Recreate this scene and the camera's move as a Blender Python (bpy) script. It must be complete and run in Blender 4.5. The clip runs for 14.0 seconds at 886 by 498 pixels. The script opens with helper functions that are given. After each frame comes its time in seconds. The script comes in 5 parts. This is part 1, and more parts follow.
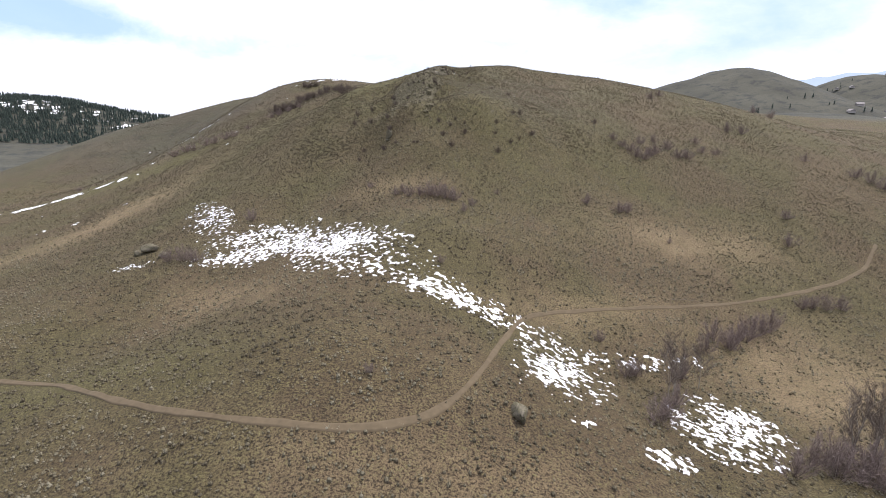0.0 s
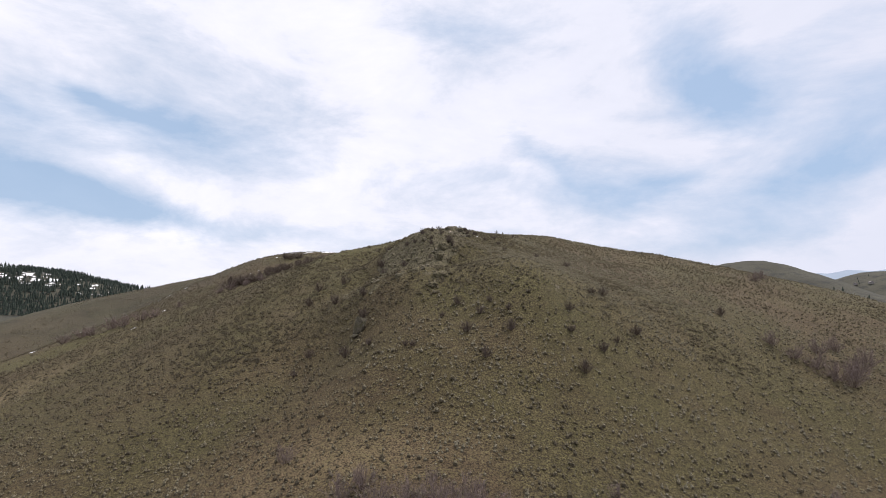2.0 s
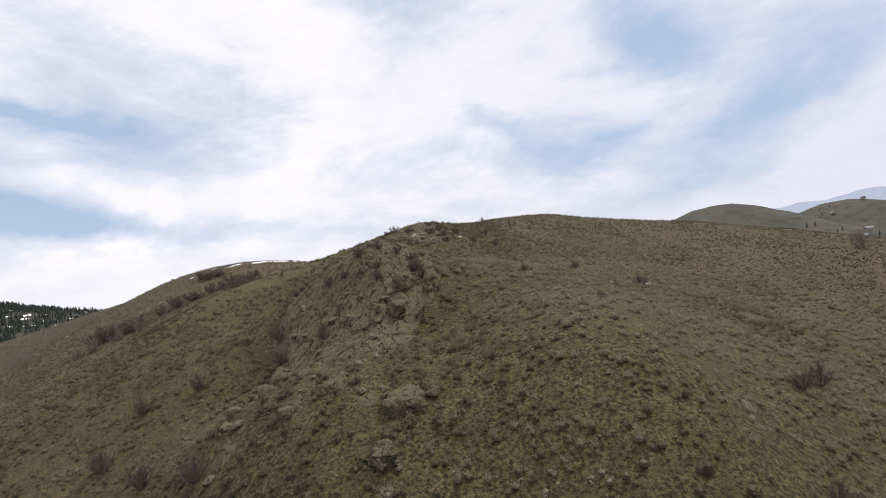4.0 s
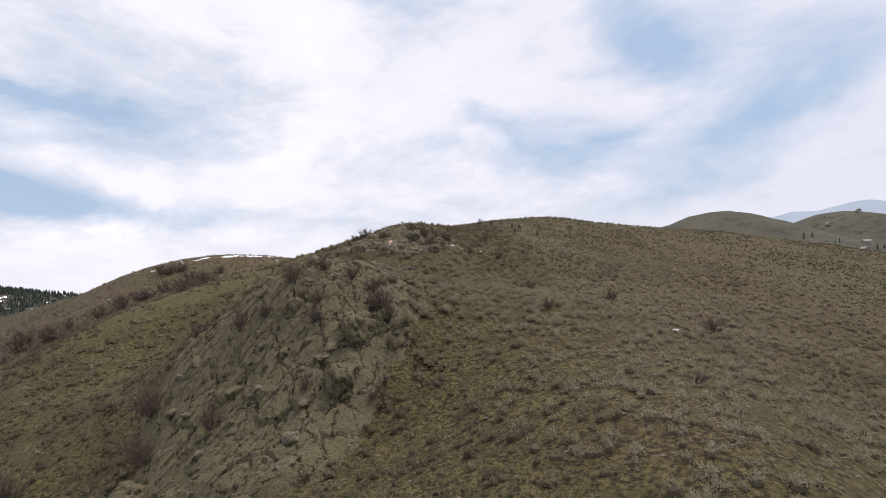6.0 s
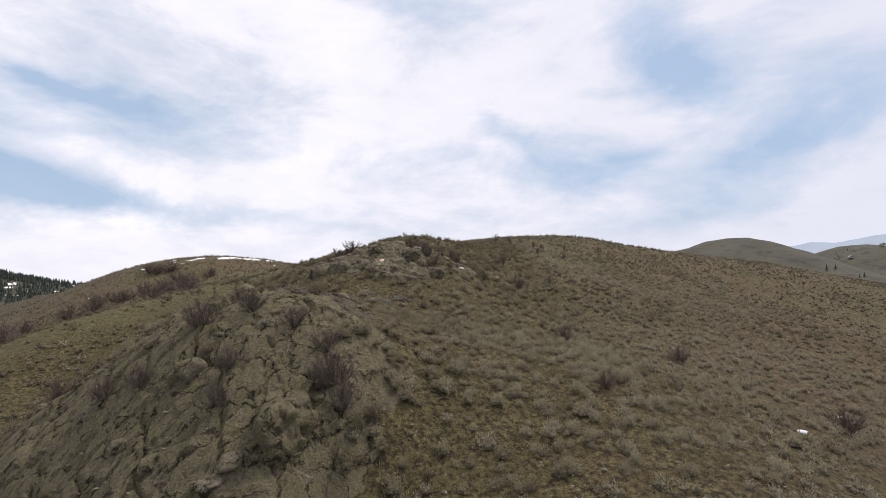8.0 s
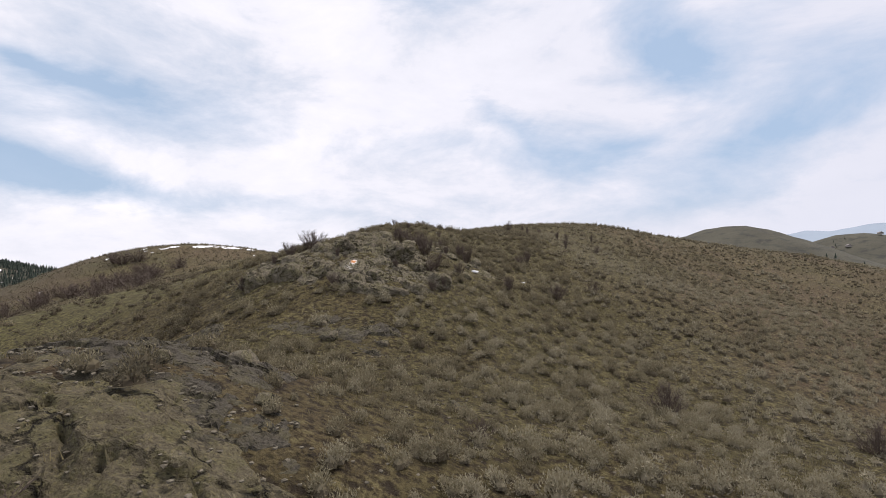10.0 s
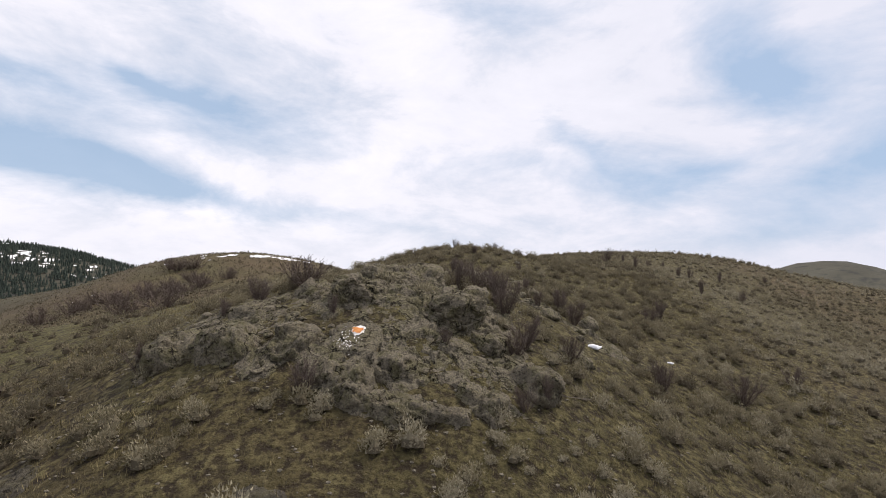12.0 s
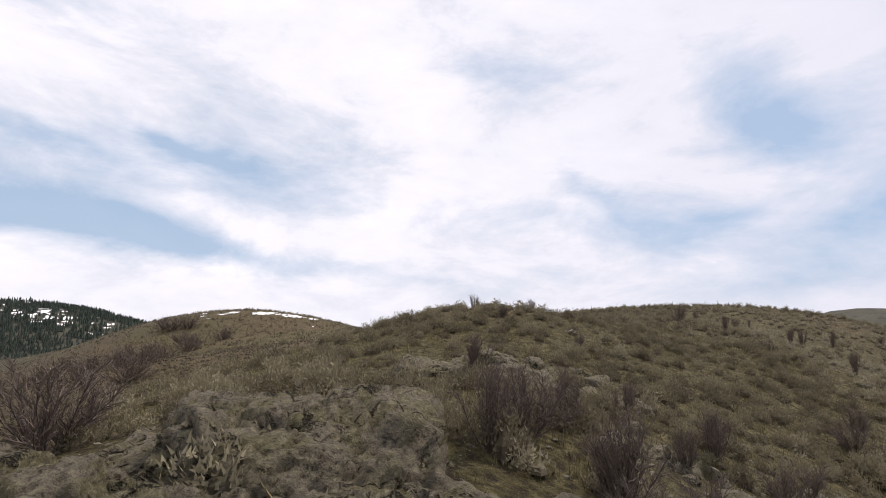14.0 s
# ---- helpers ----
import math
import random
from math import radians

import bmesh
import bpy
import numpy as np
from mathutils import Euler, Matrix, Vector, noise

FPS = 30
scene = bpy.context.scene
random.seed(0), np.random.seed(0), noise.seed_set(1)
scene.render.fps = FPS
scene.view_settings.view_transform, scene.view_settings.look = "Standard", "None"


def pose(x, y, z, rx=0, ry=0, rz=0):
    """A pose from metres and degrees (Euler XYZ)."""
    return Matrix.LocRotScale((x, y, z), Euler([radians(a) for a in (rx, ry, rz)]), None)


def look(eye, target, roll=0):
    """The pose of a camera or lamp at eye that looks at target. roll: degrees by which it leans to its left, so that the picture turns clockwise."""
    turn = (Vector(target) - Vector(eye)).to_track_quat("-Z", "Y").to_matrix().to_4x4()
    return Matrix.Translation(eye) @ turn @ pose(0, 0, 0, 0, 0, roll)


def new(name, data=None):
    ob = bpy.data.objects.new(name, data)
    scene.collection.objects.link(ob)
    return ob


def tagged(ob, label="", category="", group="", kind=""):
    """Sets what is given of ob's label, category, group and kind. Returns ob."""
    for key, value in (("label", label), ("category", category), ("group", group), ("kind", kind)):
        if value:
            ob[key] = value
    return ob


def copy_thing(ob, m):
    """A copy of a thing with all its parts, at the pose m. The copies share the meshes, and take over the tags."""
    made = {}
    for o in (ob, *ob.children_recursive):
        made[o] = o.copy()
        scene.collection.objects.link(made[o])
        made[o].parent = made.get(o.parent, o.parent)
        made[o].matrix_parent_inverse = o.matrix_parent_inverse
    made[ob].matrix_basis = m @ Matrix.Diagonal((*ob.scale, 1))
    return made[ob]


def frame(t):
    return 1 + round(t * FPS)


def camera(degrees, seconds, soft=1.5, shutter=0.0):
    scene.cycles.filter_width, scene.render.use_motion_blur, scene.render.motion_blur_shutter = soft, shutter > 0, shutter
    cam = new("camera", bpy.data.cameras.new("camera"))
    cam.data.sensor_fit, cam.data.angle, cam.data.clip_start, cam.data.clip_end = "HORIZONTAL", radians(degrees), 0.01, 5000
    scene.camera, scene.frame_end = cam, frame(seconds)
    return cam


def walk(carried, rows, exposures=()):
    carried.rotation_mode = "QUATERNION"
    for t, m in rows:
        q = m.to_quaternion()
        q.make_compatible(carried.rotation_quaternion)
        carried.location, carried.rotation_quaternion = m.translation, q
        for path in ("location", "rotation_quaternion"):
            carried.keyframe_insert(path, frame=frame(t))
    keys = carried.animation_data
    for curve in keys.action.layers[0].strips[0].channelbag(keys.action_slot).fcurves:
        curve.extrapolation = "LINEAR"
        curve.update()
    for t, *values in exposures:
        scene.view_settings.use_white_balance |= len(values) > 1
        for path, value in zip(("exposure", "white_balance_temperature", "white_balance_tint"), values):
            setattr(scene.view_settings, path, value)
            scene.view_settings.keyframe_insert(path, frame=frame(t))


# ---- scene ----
cam = camera(83.34, 14.0, 0.7)
ROWS = [
    (0.0, -0.000, 0.000, 44.000, 0.000, -16.000, 1.000),
    (0.5, -0.271, 18.501, 41.144, 0.222, -9.926, 0.065),
    (1.0, -0.495, 36.308, 39.470, 0.398, -4.413, -0.587),
    (1.5, -0.988, 52.708, 39.768, 0.722, 0.538, -0.556),
    (2.0, -2.204, 66.763, 41.859, 0.779, 4.814, -0.598),
    (2.5, -3.575, 80.691, 43.470, -0.856, 0.358, 4.411),
    (3.0, -3.689, 93.788, 46.170, -2.001, 2.225, 4.281),
    (3.5, -3.169, 105.283, 49.094, -1.690, 6.865, 3.767),
    (4.0, -2.046, 114.968, 51.193, -2.781, 1.825, 6.407),
    (4.2, -1.389, 118.732, 51.950, -2.982, 1.915, 5.601),
    (4.5, -1.089, 122.503, 52.380, -3.025, 1.875, 5.516),
    (4.8, -0.916, 124.678, 52.628, -3.138, 1.772, 5.299),
    (5.2, -0.721, 127.123, 52.907, -3.349, 1.579, 4.894),
    (5.7, -0.486, 130.074, 53.243, -3.615, 1.335, 4.380),
    (6.3, -0.204, 133.603, 53.646, -3.772, 1.191, 4.078),
    (6.5, 0.028, 134.754, 53.757, -3.612, 1.234, 3.666),
    (7.0, 0.375, 137.719, 54.133, -3.243, 1.417, 1.584),
    (7.5, 0.612, 140.523, 54.504, -2.751, 2.277, 1.092),
    (7.7, 0.725, 141.565, 54.614, -2.556, 2.485, 0.969),
    (9.8, 0.719, 155.435, 55.598, -3.127, 1.243, 0.831),
    (10.0, 0.789, 156.780, 55.759, -3.156, 0.980, 0.786),
    (10.5, 0.984, 159.954, 56.162, -2.911, 1.059, -2.011),
    (11.0, 0.987, 163.177, 56.479, -1.076, 1.552, -5.417),
    (11.5, 0.770, 166.465, 56.719, 1.557, 2.500, -3.498),
    (12.0, 0.527, 169.507, 56.973, 4.088, 2.920, -2.392),
    (12.5, 0.350, 172.326, 57.220, 5.428, 3.546, -2.341),
    (13.0, 0.205, 175.070, 57.468, 6.063, 4.814, -2.031),
    (13.5, 0.062, 177.657, 57.634, 5.963, 6.466, -1.734),
    (14.0, -0.043, 179.759, 57.881, 6.075, 8.853, -1.664),
]
walk(cam, [(t, pose(x, y, z, 90 + pitch, roll, yaw)) for t, x, y, z, yaw, pitch, roll in ROWS], [(0.0, 0.46, 5860, 14), (1.0, 0.19, 6060, 14), (2.0, -0.02, 6170, 14), (3.0, -0.02, 6220, 13), (4.0, -0.02, 6330, 14), (13.0, -0.02, 6340, 14), (14.0, 0.0, 6420, 15)])

# ---- world, sun, exposure ----
scene.view_settings.exposure = 0.0


def link(nt, a, b):
    nt.links.new(a, b)


def nd(nt, kind, **sets):
    n = nt.nodes.new(kind)
    for k, v in sets.items():
        if k == "op":
            n.operation = v
        elif k == "blend":
            n.blend_type = v
        elif k == "data_type":
            n.data_type = v
        elif isinstance(k, str) and k.startswith("in_"):
            n.inputs[k[3:].replace("_", " ")].default_value = v
    return n


def math_node(nt, op, a, b=None, clamp=False):
    n = nt.nodes.new("ShaderNodeMath")
    n.operation, n.use_clamp = op, clamp
    for i, v in enumerate((a, b)):
        if v is None:
            continue
        if isinstance(v, (int, float)):
            n.inputs[i].default_value = v
        else:
            nt.links.new(v, n.inputs[i])
    return n.outputs[0]


def ramp(nt, fac, stops):
    n = nt.nodes.new("ShaderNodeValToRGB")
    e = n.color_ramp.elements
    while len(e) < len(stops):
        e.new(0.5)
    for el, (p, c) in zip(e, stops):
        el.position = p
        el.color = (*c, 1) if not isinstance(c, (int, float)) else (c, c, c, 1)
    nt.links.new(fac, n.inputs[0])
    return n.outputs[0]


def mix(nt, fac, a, b, blend="MIX"):
    n = nt.nodes.new("ShaderNodeMix")
    n.data_type, n.blend_type = "RGBA", blend
    for sock, v in ((n.inputs[0], fac), (n.inputs[6], a), (n.inputs[7], b)):
        if isinstance(v, (int, float)):
            sock.default_value = v
        elif isinstance(v, tuple):
            sock.default_value = (*v, 1)
        else:
            nt.links.new(v, sock)
    return n.outputs[2]


SUN_ELEVATION, SUN_AZIMUTH = radians(57), radians(52)   # azimuth from +y, clockwise

world = bpy.data.worlds.new("sky")
scene.world = world
world.use_nodes = True
nt = world.node_tree
nt.nodes.clear()
sky = nt.nodes.new("ShaderNodeTexSky")
sky.sky_type, sky.sun_disc = "NISHITA", False
sky.sun_elevation, sky.sun_rotation = SUN_ELEVATION, SUN_AZIMUTH
sky.air_density, sky.dust_density, sky.ozone_density = 1.0, 1.5, 1.5
coord = nt.nodes.new("ShaderNodeTexCoord")
sep = nt.nodes.new("ShaderNodeSeparateXYZ")
link(nt, coord.outputs["Generated"], sep.inputs[0])
sx, sy, sz = sep.outputs
# the clouds: wisps on a flat layer, with openings of blue at given bearings
up = math_node(nt, "ADD", math_node(nt, "MAXIMUM", sz, 0.0), 0.30)
comb = nt.nodes.new("ShaderNodeCombineXYZ")
link(nt, math_node(nt, "DIVIDE", sx, up), comb.inputs[0])
link(nt, math_node(nt, "DIVIDE", sy, up), comb.inputs[1])
dome = nt.nodes.new("ShaderNodeCombineXYZ")
link(nt, sx, dome.inputs[0])
link(nt, sy, dome.inputs[1])
link(nt, math_node(nt, "MULTIPLY", sz, 2.3), dome.inputs[2])
tilt = nt.nodes.new("ShaderNodeMapping")
tilt.inputs["Rotation"].default_value = (0, radians(-14), 0)
tilt.inputs["Location"].default_value = (0.4, 0.0, 0.7)
link(nt, dome.outputs[0], tilt.inputs[0])
wisps = nd(nt, "ShaderNodeTexNoise", in_Scale=3.4, in_Detail=10.0, in_Roughness=0.63, in_Distortion=0.25)
link(nt, tilt.outputs[0], wisps.inputs["Vector"])
stray = nd(nt, "ShaderNodeTexNoise", in_Scale=1.8, in_Detail=6.0, in_Roughness=0.62, in_Distortion=0.3)
link(nt, comb.outputs[0], stray.inputs["Vector"])
stray_rgb = nt.nodes.new("ShaderNodeSeparateColor")
link(nt, stray.outputs["Color"], stray_rgb.inputs[0])
bearing = math_node(nt, "MULTIPLY", math_node(nt, "ARCTAN2", sx, sy), 57.29578)
bearing = math_node(nt, "ADD", bearing, math_node(nt, "MULTIPLY", math_node(nt, "SUBTRACT", stray_rgb.outputs[0], 0.5), 13.0))
height = math_node(nt, "MULTIPLY", math_node(nt, "ARCSINE", sz), 57.29578)
height = math_node(nt, "ADD", height, math_node(nt, "MULTIPLY", math_node(nt, "SUBTRACT", stray_rgb.outputs[1], 0.5), 6.0))
# bearing, height, half width, half height, slope, depth
OPENINGS = [
    (-49.0, 8.9, 11.0, 3.4, -0.06, 0.95), (-36.0, 8.6, 10.0, 2.5, -0.20, 0.9), (-23.0, 6.6, 12.0, 1.5, -0.06, 0.5),
    (-45.5, 15.6, 6.5, 1.3, -0.22, 0.7), (-33.0, 16.6, 8.0, 1.7, -0.06, 0.85), (-38.0, 17.8, 3.0, 0.8, -0.3, 0.5), (-29.0, 13.8, 11.0, 2.2, -0.1, 0.40), (-18.0, 15.0, 10.0, 2.4, -0.1, 0.25),
    (10.5, 15.4, 3.6, 2.4, -0.9, 0.5), (18.0, 11.0, 8.0, 2.9, 0.0, 0.75), (26.0, 12.0, 5.0, 1.6, 0.2, 0.5), (38.0, 11.6, 10.0, 1.9, 0.32, 0.75), (3.0, 13.0, 9.0, 2.2, 0.0, 0.30), (33.0, 7.0, 12.0, 1.8, 0.2, 0.40),
    (30.0, 19.0, 5.5, 3.6, -0.5, 0.75), (26.0, 24.5, 5.0, 4.0, -0.6, 0.55), (35.5, 22.0, 6.0, 3.6, 0.3, 0.42), (41.0, 17.0, 6.0, 3.0, 0.2, 0.5), (1.0, 28.5, 8.0, 1.6, 0.0, 0.35), (-44.0, 27.0, 8.0, 2.0, 0.1, 0.25),
]
gaps = 0.0
for ob_, oh, ow, ot_, slope, depth in OPENINGS:
    du = math_node(nt, "SUBTRACT", bearing, ob_)
    dv = math_node(nt, "SUBTRACT", math_node(nt, "SUBTRACT", height, oh), math_node(nt, "MULTIPLY", du, slope))
    d2 = math_node(nt, "ADD", math_node(nt, "POWER", math_node(nt, "ABSOLUTE", math_node(nt, "DIVIDE", du, ow)), 2.0), math_node(nt, "POWER", math_node(nt, "ABSOLUTE", math_node(nt, "DIVIDE", dv, ot_)), 2.0))
    gaps = math_node(nt, "ADD", gaps, math_node(nt, "MULTIPLY", math_node(nt, "POWER", 2.718, math_node(nt, "MULTIPLY", d2, -1.0)), depth))
ragged = math_node(nt, "MULTIPLY", math_node(nt, "SUBTRACT", wisps.outputs[0], 0.5), 3.2)
blue = math_node(nt, "ADD", math_node(nt, "MULTIPLY", gaps, 1.0), math_node(nt, "MULTIPLY", ragged, -0.66))
blue = ramp(nt, blue, [(0.02, 0.0), (0.45, 0.36), (1.0, 0.74)])
low = ramp(nt, sz, [(0.0, 0.0), (0.09, 1.0)])
blue = math_node(nt, "MULTIPLY", blue, low)
bright = mix(nt, ramp(nt, wisps.outputs[0], [(0.30, 0.0), (0.68, 1.0)]), (8.3, 8.4, 8.9), (10.5, 10.3, 10.6))
# the cover is thinner and greyer towards the east
east = ramp(nt, math_node(nt, "MULTIPLY", math_node(nt, "ADD", bearing, 10.0), 0.02), [(0.0, 0.0), (1.0, 1.0)])
bright = mix(nt, math_node(nt, "MULTIPLY", east, 0.75), bright, (7.6, 7.8, 8.6))
toward = nt.nodes.new("ShaderNodeVectorMath")
toward.operation = "DOT_PRODUCT"
link(nt, coord.outputs["Generated"], toward.inputs[0])
toward.inputs[1].default_value = (math.sin(SUN_AZIMUTH) * math.cos(SUN_ELEVATION), math.cos(SUN_AZIMUTH) * math.cos(SUN_ELEVATION), math.sin(SUN_ELEVATION))
bright = mix(nt, ramp(nt, toward.outputs["Value"], [(0.88, 0.0), (1.0, 1.0)]), bright, (24.0, 23.0, 21.5))
tinted = mix(nt, blue, bright, mix(nt, 0.8, sky.outputs[0], (2.9, 4.9, 7.1)))
back = nd(nt, "ShaderNodeBackground", in_Strength=0.1)
link(nt, tinted, back.inputs[0])
out = nt.nodes.new("ShaderNodeOutputWorld")
link(nt, back.outputs[0], out.inputs[0])

sun_data = bpy.data.lights.new("sun", "SUN")
sun_data.energy, sun_data.angle, sun_data.color = 3.1, radians(14.0), (1.0, 0.885, 0.745)
sun = new("sun", sun_data)
sun.matrix_world = look((0, 0, 300), Vector((0, 0, 300)) - Vector((math.sin(SUN_AZIMUTH) * math.cos(SUN_ELEVATION), math.cos(SUN_AZIMUTH) * math.cos(SUN_ELEVATION), math.sin(SUN_ELEVATION))))


# ---- materials ----
def material(name, rough=0.9):
    m = bpy.data.materials.new(name)
    m.use_nodes = True
    t = m.node_tree
    b = t.nodes["Principled BSDF"]
    b.inputs["Roughness"].default_value = rough
    b.inputs["Specular IOR Level"].default_value = 0.2
    return m, t, b


def noise_tex(t, scale, detail=4.0, rough=0.55, vec=None, distortion=0.0):
    n = nd(t, "ShaderNodeTexNoise", in_Scale=scale, in_Detail=detail, in_Roughness=rough, in_Distortion=distortion)
    if vec is None:
        vec = t.nodes.new("ShaderNodeTexCoord").outputs["Object"]
    t.links.new(vec, n.inputs["Vector"])
    return n.outputs[0]


def bump(t, b, height, strength, distance):
    n = nd(t, "ShaderNodeBump", in_Strength=strength, in_Distance=distance)
    t.links.new(height, n.inputs["Height"])
    t.links.new(n.outputs[0], b.inputs["Normal"])


def ground_material():
    m, t, b = material("turf_and_soil", 0.95)
    big = noise_tex(t, 0.035, 5, 0.6)
    mid = noise_tex(t, 0.22, 6, 0.65)
    fine = noise_tex(t, 2.4, 8, 0.72)
    green = mix(t, mid, (0.062, 0.054, 0.021), (0.104, 0.090, 0.037))
    brown = mix(t, mid, (0.072, 0.049, 0.028), (0.125, 0.088, 0.050))
    c = mix(t, ramp(t, big, [(0.43, 0.0), (0.57, 1.0)]), green, brown)
    straw = noise_tex(t, 0.075, 5, 0.6)
    c = mix(t, ramp(t, straw, [(0.54, 0.0), (0.68, 0.38)]), c, (0.16, 0.121, 0.068))
    moss = t.nodes.new("ShaderNodeAttribute")
    moss.attribute_name = "moss"
    c = mix(t, math_node(t, "MULTIPLY", moss.outputs["Fac"], ramp(t, mid, [(0.3, 0.35), (0.65, 1.0)])), c, (0.112, 0.108, 0.036))
    dry = t.nodes.new("ShaderNodeAttribute")
    dry.attribute_name = "dry_grass"
    c = mix(t, math_node(t, "MULTIPLY", dry.outputs["Fac"], ramp(t, mid, [(0.25, 0.4), (0.6, 1.0)])), c, (0.29, 0.215, 0.125))
    # dark noise lows, here and for clods and stems: gap shade painted in
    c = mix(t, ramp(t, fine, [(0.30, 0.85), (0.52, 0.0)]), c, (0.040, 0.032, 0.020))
    c = mix(t, ramp(t, fine, [(0.58, 0.0), (0.80, 0.7)]), c, mix(t, mid, (0.105, 0.092, 0.055), (0.20, 0.175, 0.115)))
    clods = noise_tex(t, 5.0, 6, 0.62)
    patch = noise_tex(t, 0.9, 5, 0.65)
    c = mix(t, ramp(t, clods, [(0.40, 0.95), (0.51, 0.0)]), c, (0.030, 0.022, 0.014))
    c = mix(t, math_node(t, "MULTIPLY", ramp(t, clods, [(0.51, 0.0), (0.60, 0.95)]), ramp(t, patch, [(0.42, 0.15), (0.58, 1.0)])), c, mix(t, mid, (0.130, 0.116, 0.046), (0.196, 0.164, 0.085)))
    stems = noise_tex(t, 14.0, 5, 0.6)
    c = mix(t, ramp(t, stems, [(0.56, 0.0), (0.66, 0.45)]), c, mix(t, mid, (0.15, 0.125, 0.062), (0.25, 0.205, 0.115)))
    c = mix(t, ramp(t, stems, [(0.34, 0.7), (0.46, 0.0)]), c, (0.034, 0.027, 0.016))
    soil = t.nodes.new("ShaderNodeAttribute")
    soil.attribute_name = "bare_soil"
    c = mix(t, soil.outputs["Fac"], c, mix(t, ramp(t, clods, [(0.4, 0.0), (0.6, 1.0)]), (0.026, 0.019, 0.012), (0.080, 0.056, 0.033)))
    distant = t.nodes.new("ShaderNodeAttribute")
    distant.attribute_name = "scrub"
    # scrub colours, greyed so that distance haze is partly painted in
    brush = mix(t, ramp(t, noise_tex(t, 0.012, 7, 0.6), [(0.35, 0.0), (0.65, 1.0)]), (0.050, 0.049, 0.037), (0.078, 0.076, 0.057))
    brush = mix(t, ramp(t, noise_tex(t, 0.055, 6, 0.65), [(0.36, 0.8), (0.50, 0.0)]), brush, (0.030, 0.032, 0.031))
    c = mix(t, distant.outputs["Fac"], c, brush)
    t.links.new(c, b.inputs["Base Color"])
    bump(t, b, math_node(t, "ADD", fine, math_node(t, "MULTIPLY", clods, 0.7)), 1.0, 0.28)
    return m


def plain(name, colour, rough=0.9, spread=0.35, scale=2.0):
    m, t, b = material(name, rough)
    n = noise_tex(t, scale, 5, 0.65)
    lo = tuple(v * (1 - spread) for v in colour)
    hi = tuple(min(1, v * (1 + spread)) for v in colour)
    t.links.new(mix(t, n, lo, hi), b.inputs["Base Color"])
    return m


M_GROUND = ground_material()
M_TRAIL = plain("trodden_earth", (0.108, 0.083, 0.051), 0.95, 0.45, 1.2)
M_SNOW = plain("old_snow", (0.80, 0.81, 0.84), 0.6, 0.06, 1.0)


def island_material(name, lo, hi, rough=0.9, thin=0.0):
    m, t, b = material(name, rough)
    g = t.nodes.new("ShaderNodeNewGeometry")
    c = mix(t, g.outputs["Random Per Island"], lo, hi)
    t.links.new(c, b.inputs["Base Color"])
    if thin:
        through_leaf = t.nodes.new("ShaderNodeBsdfTranslucent")
        t.links.new(c, through_leaf.inputs[0])
        both = t.nodes.new("ShaderNodeMixShader")
        both.inputs[0].default_value = thin
        t.links.new(b.outputs[0], both.inputs[1])
        t.links.new(through_leaf.outputs[0], both.inputs[2])
        t.links.new(both.outputs[0], t.nodes["Material Output"].inputs["Surface"])
    return m


def sage_material():
    m, t, b = material("sage_leaves", 0.95)
    g = t.nodes.new("ShaderNodeNewGeometry")
    tone = t.nodes.new("ShaderNodeAttribute")
    tone.attribute_name = "tone"
    each = math_node(t, "ADD", math_node(t, "MULTIPLY", tone.outputs["Fac"], 0.78), math_node(t, "MULTIPLY", g.outputs["Random Per Island"], 0.22))
    c = ramp(t, each, [(0.0, (0.108, 0.094, 0.064)), (0.45, (0.200, 0.174, 0.112)), (0.75, (0.268, 0.240, 0.160)), (1.0, (0.345, 0.315, 0.228))])
    # wood: twig brown, also painted low on the leaves as shade
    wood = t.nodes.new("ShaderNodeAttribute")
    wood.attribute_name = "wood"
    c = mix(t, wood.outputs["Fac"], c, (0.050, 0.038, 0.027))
    t.links.new(c, b.inputs["Base Color"])
    thin = t.nodes.new("ShaderNodeBsdfTranslucent")
    t.links.new(c, thin.inputs[0])
    both = t.nodes.new("ShaderNodeMixShader")
    both.inputs[0].default_value = 0.25
    t.links.new(b.outputs[0], both.inputs[1])
    t.links.new(thin.outputs[0], both.inputs[2])
    t.links.new(both.outputs[0], t.nodes["Material Output"].inputs["Surface"])
    return m


M_SAGE = sage_material()
M_TWIG = plain("bare_twigs", (0.066, 0.049, 0.041), 0.9, 0.3, 6.0)


